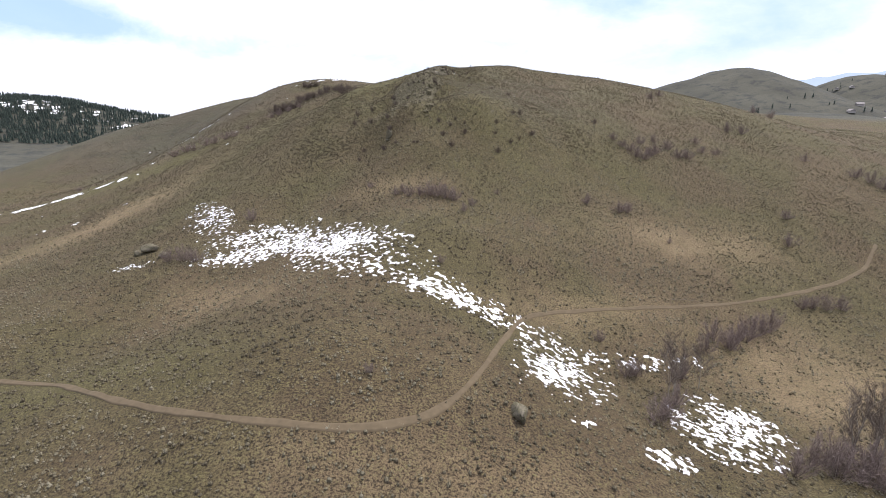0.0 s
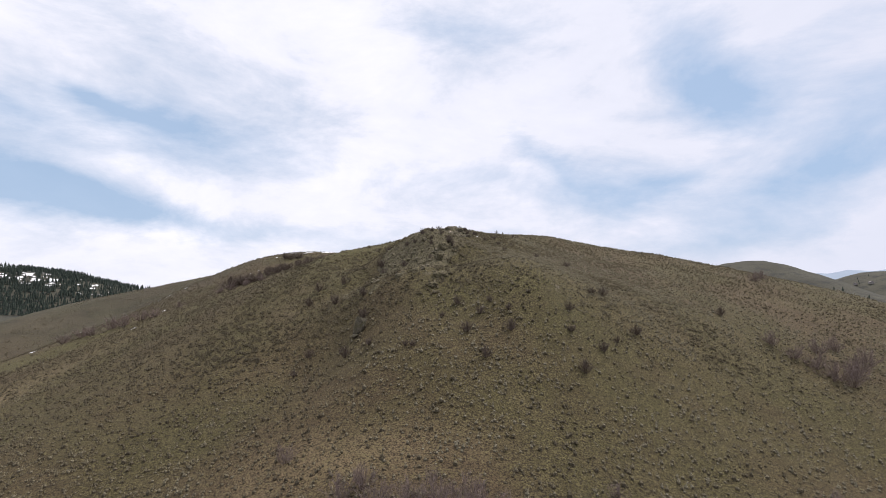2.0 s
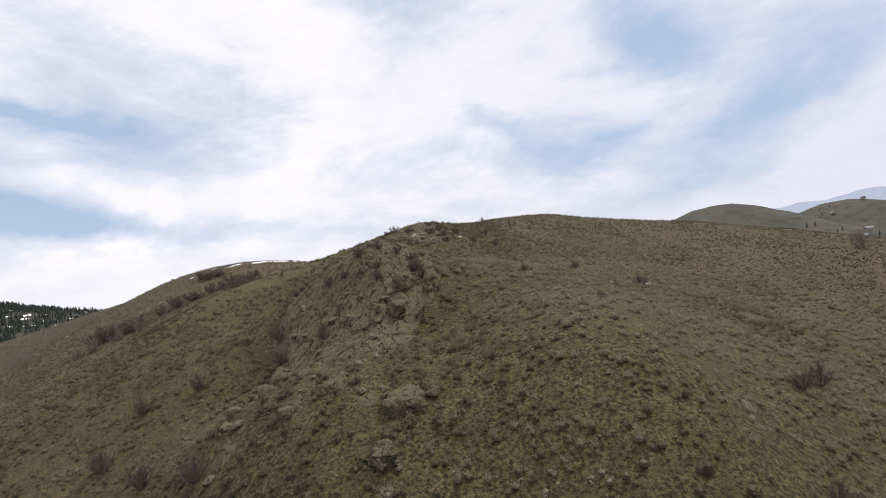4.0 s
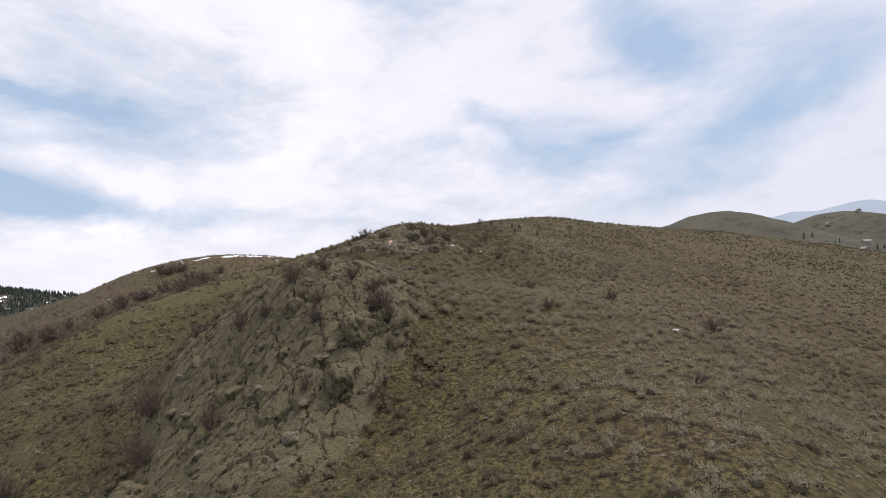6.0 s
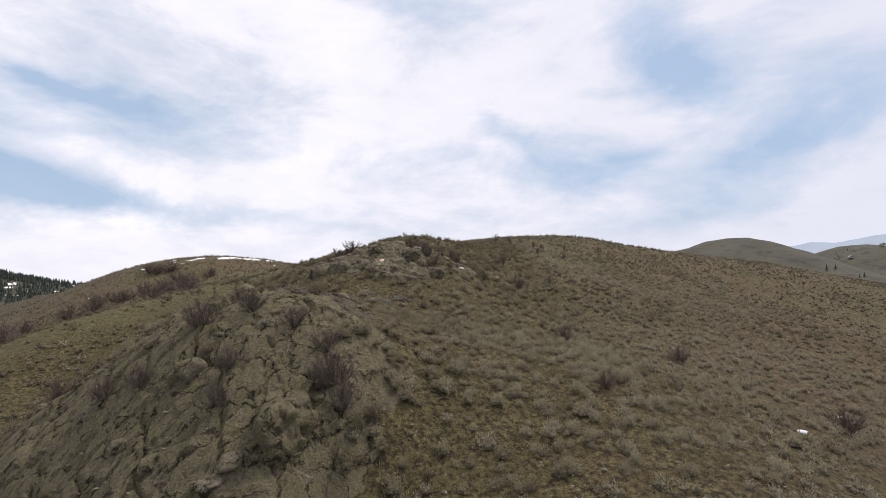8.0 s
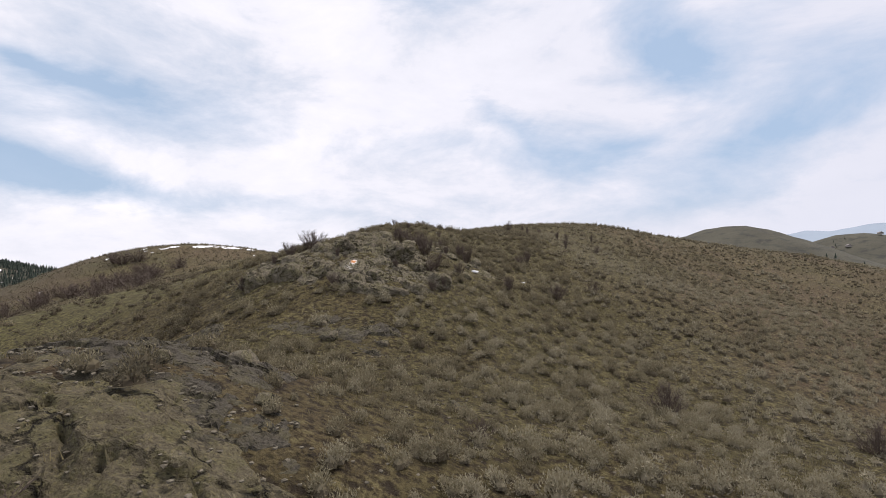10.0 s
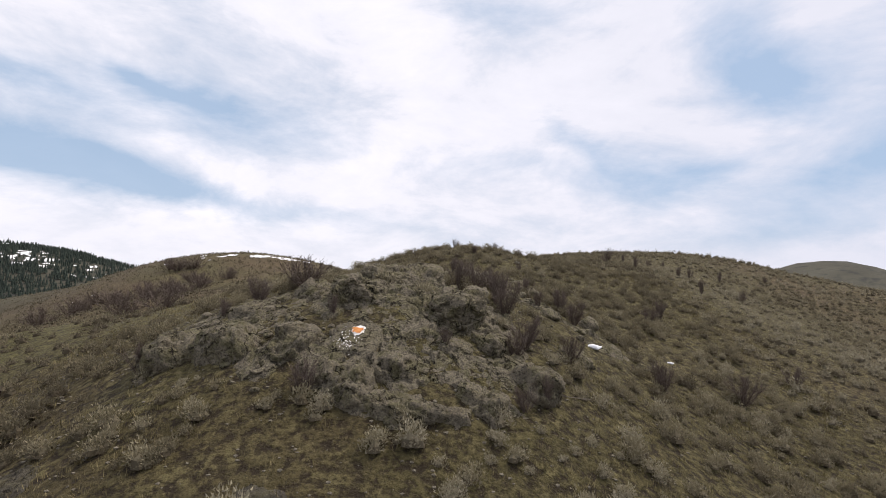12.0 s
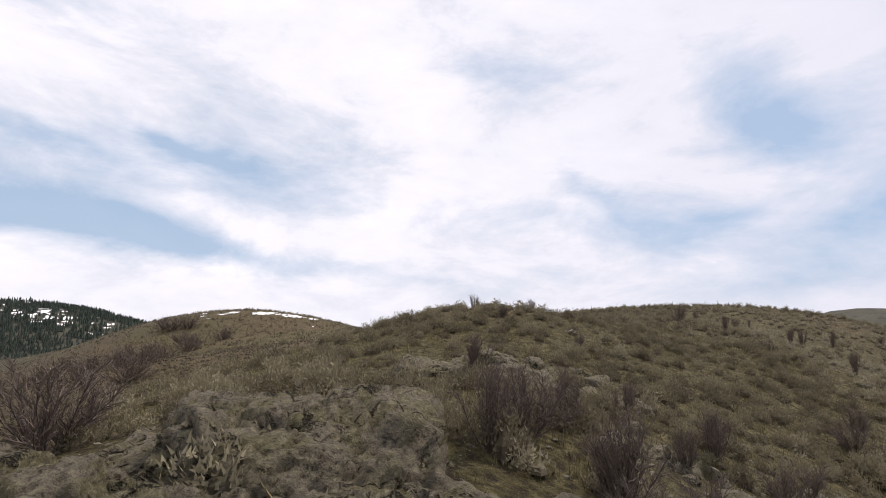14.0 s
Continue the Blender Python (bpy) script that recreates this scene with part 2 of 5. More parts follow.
def rock_material(name, tint, lichen, joint=1.5, pale=(0.26, 0.243, 0.16)):
    m, t, b = material(name, 0.92)
    place = t.nodes.new("ShaderNodeNewGeometry").outputs["Position"]
    big = noise_tex(t, 0.9, 6, 0.65, place)
    mid = noise_tex(t, 2.6, 7, 0.68, place, 0.5)
    fine = noise_tex(t, 11.0, 9, 0.75, place)
    crust = noise_tex(t, 19.0, 6, 0.65, place, 0.3)
    c = mix(t, ramp(t, fine, [(0.3, 0.0), (0.7, 1.0)]), tuple(v * 0.55 for v in tint), tuple(v * 1.35 for v in tint))
    # olive crusts of moss and lichen, pale scabs, dark pits
    c = mix(t, ramp(t, mid, [(0.47, 0.0), (0.58, 0.8 * lichen)]), c, mix(t, fine, (0.070, 0.064, 0.028), (0.165, 0.152, 0.080)))
    c = mix(t, ramp(t, big, [(0.52, 0.0), (0.66, 0.55 * lichen)]), c, mix(t, fine, (0.085, 0.075, 0.036), (0.18, 0.16, 0.092)))
    c = mix(t, ramp(t, crust, [(0.54, 0.0), (0.63, 0.75 * lichen)]), c, mix(t, big, tuple(v * 0.9 for v in pale), tuple(v * 1.1 for v in pale)))
    c = mix(t, ramp(t, crust, [(0.36, 0.8), (0.45, 0.0)]), c, (0.034, 0.029, 0.023))
    warp = t.nodes.new("ShaderNodeVectorMath")
    warp.operation = "ADD"
    shift = nd(t, "ShaderNodeTexNoise", in_Scale=1.7, in_Detail=5.0, in_Roughness=0.6)
    t.links.new(place, shift.inputs["Vector"])
    t.links.new(place, warp.inputs[0])
    t.links.new(shift.outputs["Color"], warp.inputs[1])
    joints = nd(t, "ShaderNodeTexVoronoi", in_Scale=joint)
    joints.feature = "DISTANCE_TO_EDGE"
    t.links.new(warp.outputs[0], joints.inputs["Vector"])
    open_joint = math_node(t, "MULTIPLY", ramp(t, joints.outputs["Distance"], [(0.006, 1.0), (0.040, 0.0)]), ramp(t, mid, [(0.45, 0.0), (0.57, 1.0)]))
    c = mix(t, open_joint, c, (0.026, 0.022, 0.016))
    t.links.new(c, b.inputs["Base Color"])
    height = math_node(t, "ADD", fine, math_node(t, "ADD", math_node(t, "MULTIPLY", crust, 0.7), math_node(t, "MULTIPLY", open_joint, -1.2)))
    bump(t, b, height, 1.0, 0.09)
    return m


M_ROCK = rock_material("lichened_rock", (0.168, 0.147, 0.110), 0.95, 1.4, (0.250, 0.228, 0.145))
M_MOSSY = rock_material("mossy_rock", (0.136, 0.117, 0.078), 0.95, 0.8, (0.198, 0.173, 0.086))
M_SLAB = rock_material("grey_slab", (0.084, 0.075, 0.060), 0.6, 1.0, (0.155, 0.138, 0.098))
M_STONE = island_material("loose_stone", (0.075, 0.066, 0.050), (0.18, 0.162, 0.125))
M_GRASS = island_material("dry_grass", (0.090, 0.076, 0.034), (0.24, 0.20, 0.105))
M_TWIG_FINE = plain("fine_twigs", (0.122, 0.096, 0.080), 0.9, 0.25, 5.0)
M_WILLOW = plain("willow_twigs", (0.205, 0.160, 0.142), 0.9, 0.25, 5.0)
M_BARK = plain("pale_bark", (0.27, 0.235, 0.19), 0.9, 0.3, 8.0)
M_CONIFER = island_material("conifer_needles", (0.022, 0.031, 0.027), (0.050, 0.064, 0.050))
M_WHITE_PAINT = plain("white_paint", (0.78, 0.77, 0.74), 0.7, 0.12, 14.0)
M_ORANGE_PAINT = plain("orange_paint", (0.58, 0.245, 0.075), 0.7, 0.6, 16.0)
M_OCHRE = plain("ochre_lichen", (0.135, 0.098, 0.048), 0.9, 0.6, 9.0)
M_HOUSE = plain("house_wall", (0.30, 0.28, 0.26), 0.8, 0.2, 0.1)
M_ROOF = plain("house_roof", (0.24, 0.22, 0.21), 0.8, 0.3, 0.1)
M_PANE = plain("window_pane", (0.05, 0.06, 0.07), 0.2, 0.1, 1.0)
# backdrop ridges: the blue and pale cast of haze is in these colours
M_HAZE_BLUE = plain("hazed_mountain", (0.30, 0.36, 0.44), 1.0, 0.12, 0.004)
M_HAZE_PALE = plain("hazed_snowy_mountain", (0.52, 0.58, 0.66), 1.0, 0.25, 0.006)


# ---- terrain ----
BROAD = [
    [0.0, -0.1, -0.6, 0.6, 1.1, 1.4, 2.0, 0.0, -0.1],
    [-0.3, -0.9, -2.2, 2.8, 12.0, -1.0, 1.3, -2.2, -0.5],
    [-1.3, -2.0, 5.8, 3.6, 5.4, -8.9, -3.3, -3.9, -0.9],
    [0.7, 0.6, 0.3, 0.9, 19.0, 9.3, 7.0, -0.6, -0.8],
    [3.2, 0.7, 5.9, 15.2, 21.0, 8.0, 13.2, 3.8, 1.5],
    [-0.0, -2.8, 13.1, 8.5, 19.6, 23.2, 15.1, 5.6, 4.4],
    [10.9, -5.7, 20.2, 27.1, 9.4, 11.3, 4.6, 1.6, 1.7],
    [19.2, 9.7, 18.5, 13.6, 6.6, 4.5, 0.9, 2.0, 5.0],
    [6.1, 21.7, 17.9, 9.4, 16.9, 8.1, 5.9, 8.0, 9.6],
    [3.0, 17.0, 16.0, 7.4, 12.0, 7.1, 13.2, 13.5, 4.3],
]
FINE = [
    [-0.1, 0.5, 2.5, 2.2, 0.0, -0.2, 0.0],
    [-2.3, -0.7, 1.1, 0.0, -2.5, -1.3, -0.4],
    [-0.4, -1.0, 0.7, 2.3, -0.2, 0.3, 0.1],
    [-0.0, -1.8, -0.3, 0.1, -0.9, 0.8, 0.2],
    [-0.0, -1.2, -0.7, 0.6, -0.8, -1.8, -0.9],
    [0.3, -0.3, 0.3, 2.0, 2.0, -0.0, -0.2],
    [0.0, -0.1, 0.0, 0.8, 1.3, 0.0, 0.4],
    [0.6, 0.1, 0.4, 1.0, 0.0, -1.1, 0.1],
    [1.0, 1.6, 0.5, 0.1, -0.6, -0.4, 0.2],
    [-1.7, 1.7, -0.2, 0.7, 0.7, -0.9, -0.4],
    [-2.4, -1.8, -2.0, 0.4, 0.8, -1.2, -1.4],
    [2.2, -1.2, -0.9, -0.3, -0.0, 2.0, -0.3],
]
CRAGS = [
    [-0.4, 0.2, 1.1, 0.4, 0.2],
    [-1.1, -0.2, 0.7, -1.2, 1.5],
    [-0.9, 0.6, 1.0, -0.2, 2.1],
    [0.3, 2.3, 0.9, 0.1, 1.2],
    [-0.6, -1.5, -1.6, -1.3, 0.4],
    [0.4, -0.5, 3.0, -0.2, 0.1],
    [-0.3, 2.4, 2.4, 0.2, 0.5],
    [-2.2, -0.8, -0.7, -0.6, -0.4],
    [-0.4, -0.5, 1.9, 1.6, -0.7],
    [-0.8, 0.7, 0.3, 0.8, -0.2],
    [0.7, 0.3, 0.3, 0.5, -0.1],
    [-0.3, -2.0, 1.8, 0.5, -0.1],
]
FINE_Y = (45, 65, 85, 105, 125, 140, 155, 170, 185, 200, 215, 232)
BUMPS = [(-240 + 60 * i, -40 + 60 * j, 45.0, h) for j, row in enumerate(BROAD) for i, h in enumerate(row)]
BUMPS += [(-45 + 15 * i, FINE_Y[j], 12.0, h) for j, row in enumerate(FINE) for i, h in enumerate(row)]
BUMPS += [(-1.8, 183.1, 0.8, 0.30), (-1.1, 183.3, 0.7, 0.15), (0.1, 183.6, 0.6, 0.2)]
BUMPS += [(-0.5, 201.5, 3.2, 0.22), (4.0, 203.0, 3.6, 0.28)]
BUMPS += [(-20 + 7 * i, 126 + 7 * j, 5.0, h) for j, row in enumerate(CRAGS) for i, h in enumerate(row)]
# far hills: x, y, reach across, reach along, height
FAR_HILLS = [(-800, 1000, 230, 200, 70), (-1150, 1050, 260, 220, 62), (600, 1000, 95, 180, 90), (430, 1060, 120, 180, 75), (940, 1150, 110, 170, 106), (400, 560, 130, 110, 40), (330, 330, 120, 100, 26), (1500, 1400, 300, 260, 60)]


def lattice(ix, iy, seed):
    h = (ix.astype(np.int64) * 374761393 + iy.astype(np.int64) * 668265263 + seed * 974711) & 0xFFFFFFFF
    h = ((h ^ (h >> 13)) * 1274126177) & 0xFFFFFFFF
    return ((h ^ (h >> 16)) & 0xFFFF) / 65535.0


def value_noise(x, y, seed=0):
    ix, iy = np.floor(x), np.floor(y)
    fx, fy = x - ix, y - iy
    fx, fy = fx * fx * (3 - 2 * fx), fy * fy * (3 - 2 * fy)
    a, b = lattice(ix, iy, seed), lattice(ix + 1, iy, seed)
    c, d = lattice(ix, iy + 1, seed), lattice(ix + 1, iy + 1, seed)
    return (a + (b - a) * fx) * (1 - fy) + (c + (d - c) * fx) * fy


def fractal(x, y, scale, octaves=4, seed=0, gain=0.5):
    total, amp, norm = 0, 1.0, 0
    for k in range(octaves):
        total = total + amp * value_noise(x / scale * 2 ** k + 17.3 * k, y / scale * 2 ** k + 5.1 * k, seed + k)
        norm, amp = norm + amp, amp * gain
    return total / norm - 0.5


def ground_z(x, y):
    x, y = np.asarray(x, float), np.asarray(y, float)
    z = np.zeros(np.broadcast(x, y).shape)
    for bx, by, r, h in BUMPS:
        z = z + h * np.exp(-((x - bx) ** 2 + (y - by) ** 2) / (2 * r * r))
    for bx, by, rx, ry, h in FAR_HILLS:
        z = z + h * np.exp(-(((x - bx) / rx) ** 2 + ((y - by) / ry) ** 2) / 2)
    far = np.clip((np.hypot(x, y - 150) - 250) / 600, 0, 1)
    z = z + far * (fractal(x, y, 260, 5, 7) * 26 + fractal(x, y, 75, 4, 12) * 11 - 20)
    near = 1 - far
    return z + near * (fractal(x, y, 11, 3, 3) * 0.7 + fractal(x, y, 1.9, 2, 9) * 0.2)


def axis(lo, hi, step, reach, growth):
    a = [lo + step * i for i in range(int((hi - lo) / step) + 1)]
    s, v = step, a[-1]
    while v < reach:
        s *= growth
        v += s
        a.append(v)
    s, v, pre = step, lo, []
    while v > -reach:
        s *= growth
        v -= s
        pre.append(v)
    return np.array(pre[::-1] + a)


def mesh_from(name, verts, faces, mat, smooth=True):
    me = bpy.data.meshes.new(name)
    verts, faces = np.asarray(verts, np.float32), np.asarray(faces, np.int32)
    n = faces.shape[1]
    me.vertices.add(len(verts))
    me.vertices.foreach_set("co", verts.ravel())
    me.loops.add(faces.size)
    me.loops.foreach_set("vertex_index", faces.ravel())
    me.polygons.add(len(faces))
    me.polygons.foreach_set("loop_start", np.arange(0, faces.size, n, dtype=np.int32))
    me.polygons.foreach_set("use_smooth", np.full(len(faces), smooth))
    me.update(calc_edges=True)
    if mat:
        me.materials.append(mat)
    return me


xs, ys = axis(-60, 60, 0.75, 4300, 1.038), axis(30, 235, 0.75, 4300, 1.038)
gx, gy = np.meshgrid(xs, ys)
gz = ground_z(gx, gy)
nx, ny = len(xs), len(ys)
idx = np.arange(nx * ny).reshape(ny, nx)
quads = np.stack([idx[:-1, :-1], idx[:-1, 1:], idx[1:, 1:], idx[1:, :-1]], -1).reshape(-1, 4)
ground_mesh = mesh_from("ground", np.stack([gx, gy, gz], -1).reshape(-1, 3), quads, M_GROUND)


def blob(x, y, bx, by, rx, ry, turn=0.0):
    c, s = math.cos(radians(turn)), math.sin(radians(turn))
    u, v = (x - bx) * c + (y - by) * s, -(x - bx) * s + (y - by) * c
    return np.exp(-((u / rx) ** 2 + (v / ry) ** 2))


def dryness(x, y):
    d = 1.2 * blob(x, y, 60, 70, 17, 12, 20) + 0.9 * blob(x, y, 56, 107, 24, 7, 15) + 0.9 * blob(x, y, -96, 135, 42, 9, 68) + 0.6 * blob(x, y, -35, 71, 12, 6, -20)
    d = d + 0.4 * blob(x, y, 0, 31, 26, 4) + 0.7 * blob(x, y, 20, 74, 20, 5, 20) + 0.6 * blob(x, y, -12, 112, 10, 4)
    d = d + 0.04 * np.clip((118 - y) / 30, 0, 1) * (np.abs(x) < 130)
    return np.clip(d * (0.6 + 1.2 * (fractal(x, y, 12, 4, 21) + 0.4)), 0, 1)


def mossiness(x, y):
    return np.clip(0.4 * blob(x, y, -48, 150, 36, 45) + 1.4 * blob(x, y, -22, 190.5, 20, 6.5, 20) + blob(x, y, -125, 193, 55, 12, 10) + 0.45 * blob(x, y, 30, 130, 30, 14) + 0.8 * blob(x, y, -36, 46, 24, 9) + 0.4 * blob(x, y, 8, 140, 14, 8), 0, 1)


def bareness(x, y):
    d = 1.1 * blob(x, y, -4.0, 169.0, 3.2, 2.2, 10) + 0.9 * blob(x, y, -5.2, 166.2, 3.4, 2.6) + 0.7 * blob(x, y, -8.6, 169.5, 3.0, 2.6) + 0.6 * blob(x, y, 2.6, 175.2, 1.6, 0.9) + 0.6 * blob(x, y, -13.5, 150, 2.6, 9, 5)
    return np.clip(d * (0.7 + 1.3 * fractal(x, y, 1.8, 3, 24)), 0, 0.9)


attr = ground_mesh.attributes.new("dry_grass", "FLOAT", "POINT")
attr.data.foreach_set("value", dryness(gx, gy).ravel().astype(np.float32))
attr = ground_mesh.attributes.new("moss", "FLOAT", "POINT")
green = mossiness(gx, gy)
attr.data.foreach_set("value", green.ravel().astype(np.float32))
attr = ground_mesh.attributes.new("bare_soil", "FLOAT", "POINT")
attr.data.foreach_set("value", bareness(gx, gy).ravel().astype(np.float32))
attr = ground_mesh.attributes.new("scrub", "FLOAT", "POINT")
attr.data.foreach_set("value", np.clip((np.hypot(gx, gy - 150) - 330) / 160 + 0.95 * blob(gx, gy, -90, 265, 85, 75) + 0.55 * blob(gx, gy, -70, 160, 42, 50) + 0.5 * blob(gx, gy, -48, 116, 30, 26) + 0.6 * blob(gx, gy, -50, 222, 30, 34) + 0.4 * blob(gx, gy, -30, 52, 32, 18) + 0.9 * blob(gx, gy, -180, 335, 110, 105) + 0.6 * blob(gx, gy, -122, 205, 50, 38), 0, 1).ravel().astype(np.float32))
ground = tagged(new("ground", ground_mesh), "olive and brown sagebrush hillside of dry turf and soil", "hillside", kind="structure")


# ---- trail ----
def smooth_path(points, step=0.5):
    p = np.array(points, float)
    d = np.concatenate([[0], np.cumsum(np.hypot(*np.diff(p, axis=0).T))])
    s = np.arange(0, d[-1], step)
    q = np.stack([np.interp(s, d, p[:, 0]), np.interp(s, d, p[:, 1])], 1)
    k = np.hanning(25)
    k /= k.sum()
    for c in range(2):
        q[:, c] = np.convolve(np.pad(q[:, c], 12, mode="edge"), k, mode="valid")
    return q


def trail(name, points, width, label):
    q = smooth_path(points)
    t = np.gradient(q, axis=0)
    t /= np.linalg.norm(t, axis=1)[:, None]
    side = np.stack([t[:, 1], -t[:, 0]], 1)
    s = np.arange(len(q)) * 0.5
    half = width / 2 * (1 + 1.1 * fractal(s, s * 0, 4, 4, 31))
    cross = np.array([-1.0, -0.75, -0.45, 0.0, 0.45, 0.75, 1.0])
    lift = np.array([-0.25, 0.06, 0.03, 0.08, 0.03, 0.06, -0.25])
    xy = q[:, None, :] + side[:, None, :] * (cross[None, :, None] * half[:, None, None])
    z = ground_z(xy[..., 0], xy[..., 1]) + lift + 0.06
    v = np.concatenate([xy, z[..., None]], -1).reshape(-1, 3)
    i = np.arange(len(q) * 7).reshape(-1, 7)
    f = np.stack([i[:-1, :-1], i[:-1, 1:], i[1:, 1:], i[1:, :-1]], -1).reshape(-1, 4)
    return tagged(new(name, mesh_from(name, v, f, M_TRAIL)), label, "trail", kind="structure")


trail("trail", [(-75, 58), (-54, 53), (-44, 49.5), (-32, 41.5), (-24.4, 37.5), (-18.5, 35.4), (-13.5, 34.5), (-8.8, 34.0), (-5.2, 34.3), (-2.5, 35.2), (0.3, 38), (2.6, 42.6), (4.5, 48), (7.2, 58), (9.1, 64), (11.5, 69), (16, 72.6), (24, 76.2), (41, 82.6), (55, 89), (71, 96), (86.5, 102.5), (95.5, 107.7), (106, 118)], 0.8, "narrow trodden earth path winding across the slope")


# ---- snow ----
def nearest(x, y, size, seed):
    """Distance to the nearest of points strewn over an uneven lattice."""
    u, v = x / size, y / size
    iu, iv = np.floor(u), np.floor(v)
    best = np.full(u.shape, 9.0)
    for a in (-1, 0, 1):
        for b in (-1, 0, 1):
            cu, cv = iu + a, iv + b
            best = np.minimum(best, np.hypot(u - cu - lattice(cu, cv, seed), v - cv - lattice(cu, cv, seed + 1)))
    return best * size


def snow_amount(x, y):
    base = 0.95 * blob(x, y, -20.8, 84.6, 18, 7.2, -36) + 0.85 * blob(x, y, -35, 97, 8, 7) + 0.9 * blob(x, y, -38, 88, 8, 2.6) + 0.95 * blob(x, y, 2, 67, 11, 3.0, -6) + 0.7 * blob(x, y, 12.3, 60.5, 3.0, 4.0) + 0.42 * blob(x, y, 30, 66, 12, 2.2, 17) + 0.6 * blob(x, y, 14, 53, 5, 9, -38) + 1.0 * blob(x, y, 33, 50.5, 8, 5, 55)
    base = base + 0.8 * blob(x, y, 20.8, 39.4, 2.2, 1.5, 25) + 1.2 * blob(x, y, 28.9, 49.8, 2.4, 3.0, 40) + 1.1 * blob(x, y, 38.6, 50.2, 2.2, 1.2) + 0.6 * blob(x, y, 13.4, 41.2, 1.6, 0.7) + 0.7 * blob(x, y, 12.6, 53.5, 2.2, 4.0, -25) + 0.55 * blob(x, y, -55, 113, 16, 5, -60) + 0.5 * blob(x, y, -59, 90, 5, 2)
    return np.minimum(base, 0.9) * 0.75 - 1.5 * (base < 0.16) + fractal(x, y, 0.62, 4, 41, 0.64) * 1.6 + (np.minimum(nearest(x, y, 0.95, 43), 0.62) - 0.39) * 1.1 + fractal(x, y, 6, 2, 44) * 0.6


def ridge_snow_amount(x, y):
    base = 0.95 * blob(x, y, -66, 309, 16, 5, 10) + 1.2 * blob(x, y, -150, 187, 26, 3.4, 18) + 0.5 * blob(x, y, -118, 146, 16, 7, -25) + 0.9 * blob(x, y, -150, 275, 30, 14, 30)
    return base + fractal(x, y, 4.2, 4, 47, 0.65) * 2.5


def far_snow_amount(x, y):
    base = 0.85 * blob(x, y, -720, 930, 150, 60, 20) + 0.9 * blob(x, y, -960, 980, 130, 110, 10) + 0.8 * blob(x, y, -560, 900, 90, 40, 30)
    return np.minimum(base, 0.9) * 0.8 + fractal(x, y, 13, 5, 49, 0.68) * 2.6


def snow(name, amount, x0, x1, y0, y1, step, level, thick, label):
    a, b = np.arange(x0, x1, step), np.arange(y0, y1, step)
    X, Y = np.meshgrid(a, b)
    s = amount(X, Y) - level
    i = np.arange(X.size).reshape(X.shape)
    f = np.stack([i[:-1, :-1], i[:-1, 1:], i[1:, 1:], i[1:, :-1]], -1).reshape(-1, 4)
    f = f[(s.ravel()[f] > -0.04).sum(1) >= 3]
    used, inv = np.unique(f, return_inverse=True)
    z = ground_z(X, Y) + thick * (0.5 + np.clip(s * 5, -1, 1))
    v = np.stack([X, Y, z], -1).reshape(-1, 3)[used]
    return tagged(new(name, mesh_from(name, v, inv.reshape(-1, 4), M_SNOW)), label, "snow", kind="stuff")


snow("snow_patches", snow_amount, -75, 50, 33, 130, 0.12, 0.57, 0.06, "thin melting white snow patches between the sagebrush")
snow("snow_patches", ridge_snow_amount, -200, -40, 130, 330, 0.5, 0.82, 0.12, "thin white snow streaks along the hilltop")
snow("snow_patches", far_snow_amount, -1200, -480, 780, 1250, 3.0, 0.84, 0.6, "white snowfields on the distant wooded hill")


# ---- crags of bare rock ----
def cells(x, y, size, seed, stretch=1.0, turn=0.0):
    """Distance to the nearest cell edge and a number for the cell, on an uneven lattice."""
    c, s = math.cos(radians(turn)), math.sin(radians(turn))
    u, v = (x * c + y * s) / size, (-x * s + y * c) / (size * stretch)
    iu, iv = np.floor(u), np.floor(v)
    best = np.full(u.shape, 9.0)
    second = np.full(u.shape, 9.0)
    tag, du0, dv0 = np.zeros(u.shape), np.zeros(u.shape), np.zeros(u.shape)
    for a in (-1, 0, 1):
        for b in (-1, 0, 1):
            cu, cv = iu + a, iv + b
            pu, pv = cu + 0.1 + 0.8 * lattice(cu, cv, seed), cv + 0.1 + 0.8 * lattice(cu, cv, seed + 1)
            d = np.hypot(u - pu, v - pv)
            near = d < best
            second = np.where(near, best, np.minimum(second, d))
            tag = np.where(near, lattice(cu, cv, seed + 2), tag)
            du0, dv0 = np.where(near, u - pu, du0), np.where(near, v - pv, dv0)
            best = np.where(near, d, best)
    return (second - best) * size, tag, du0 * size, dv0 * size


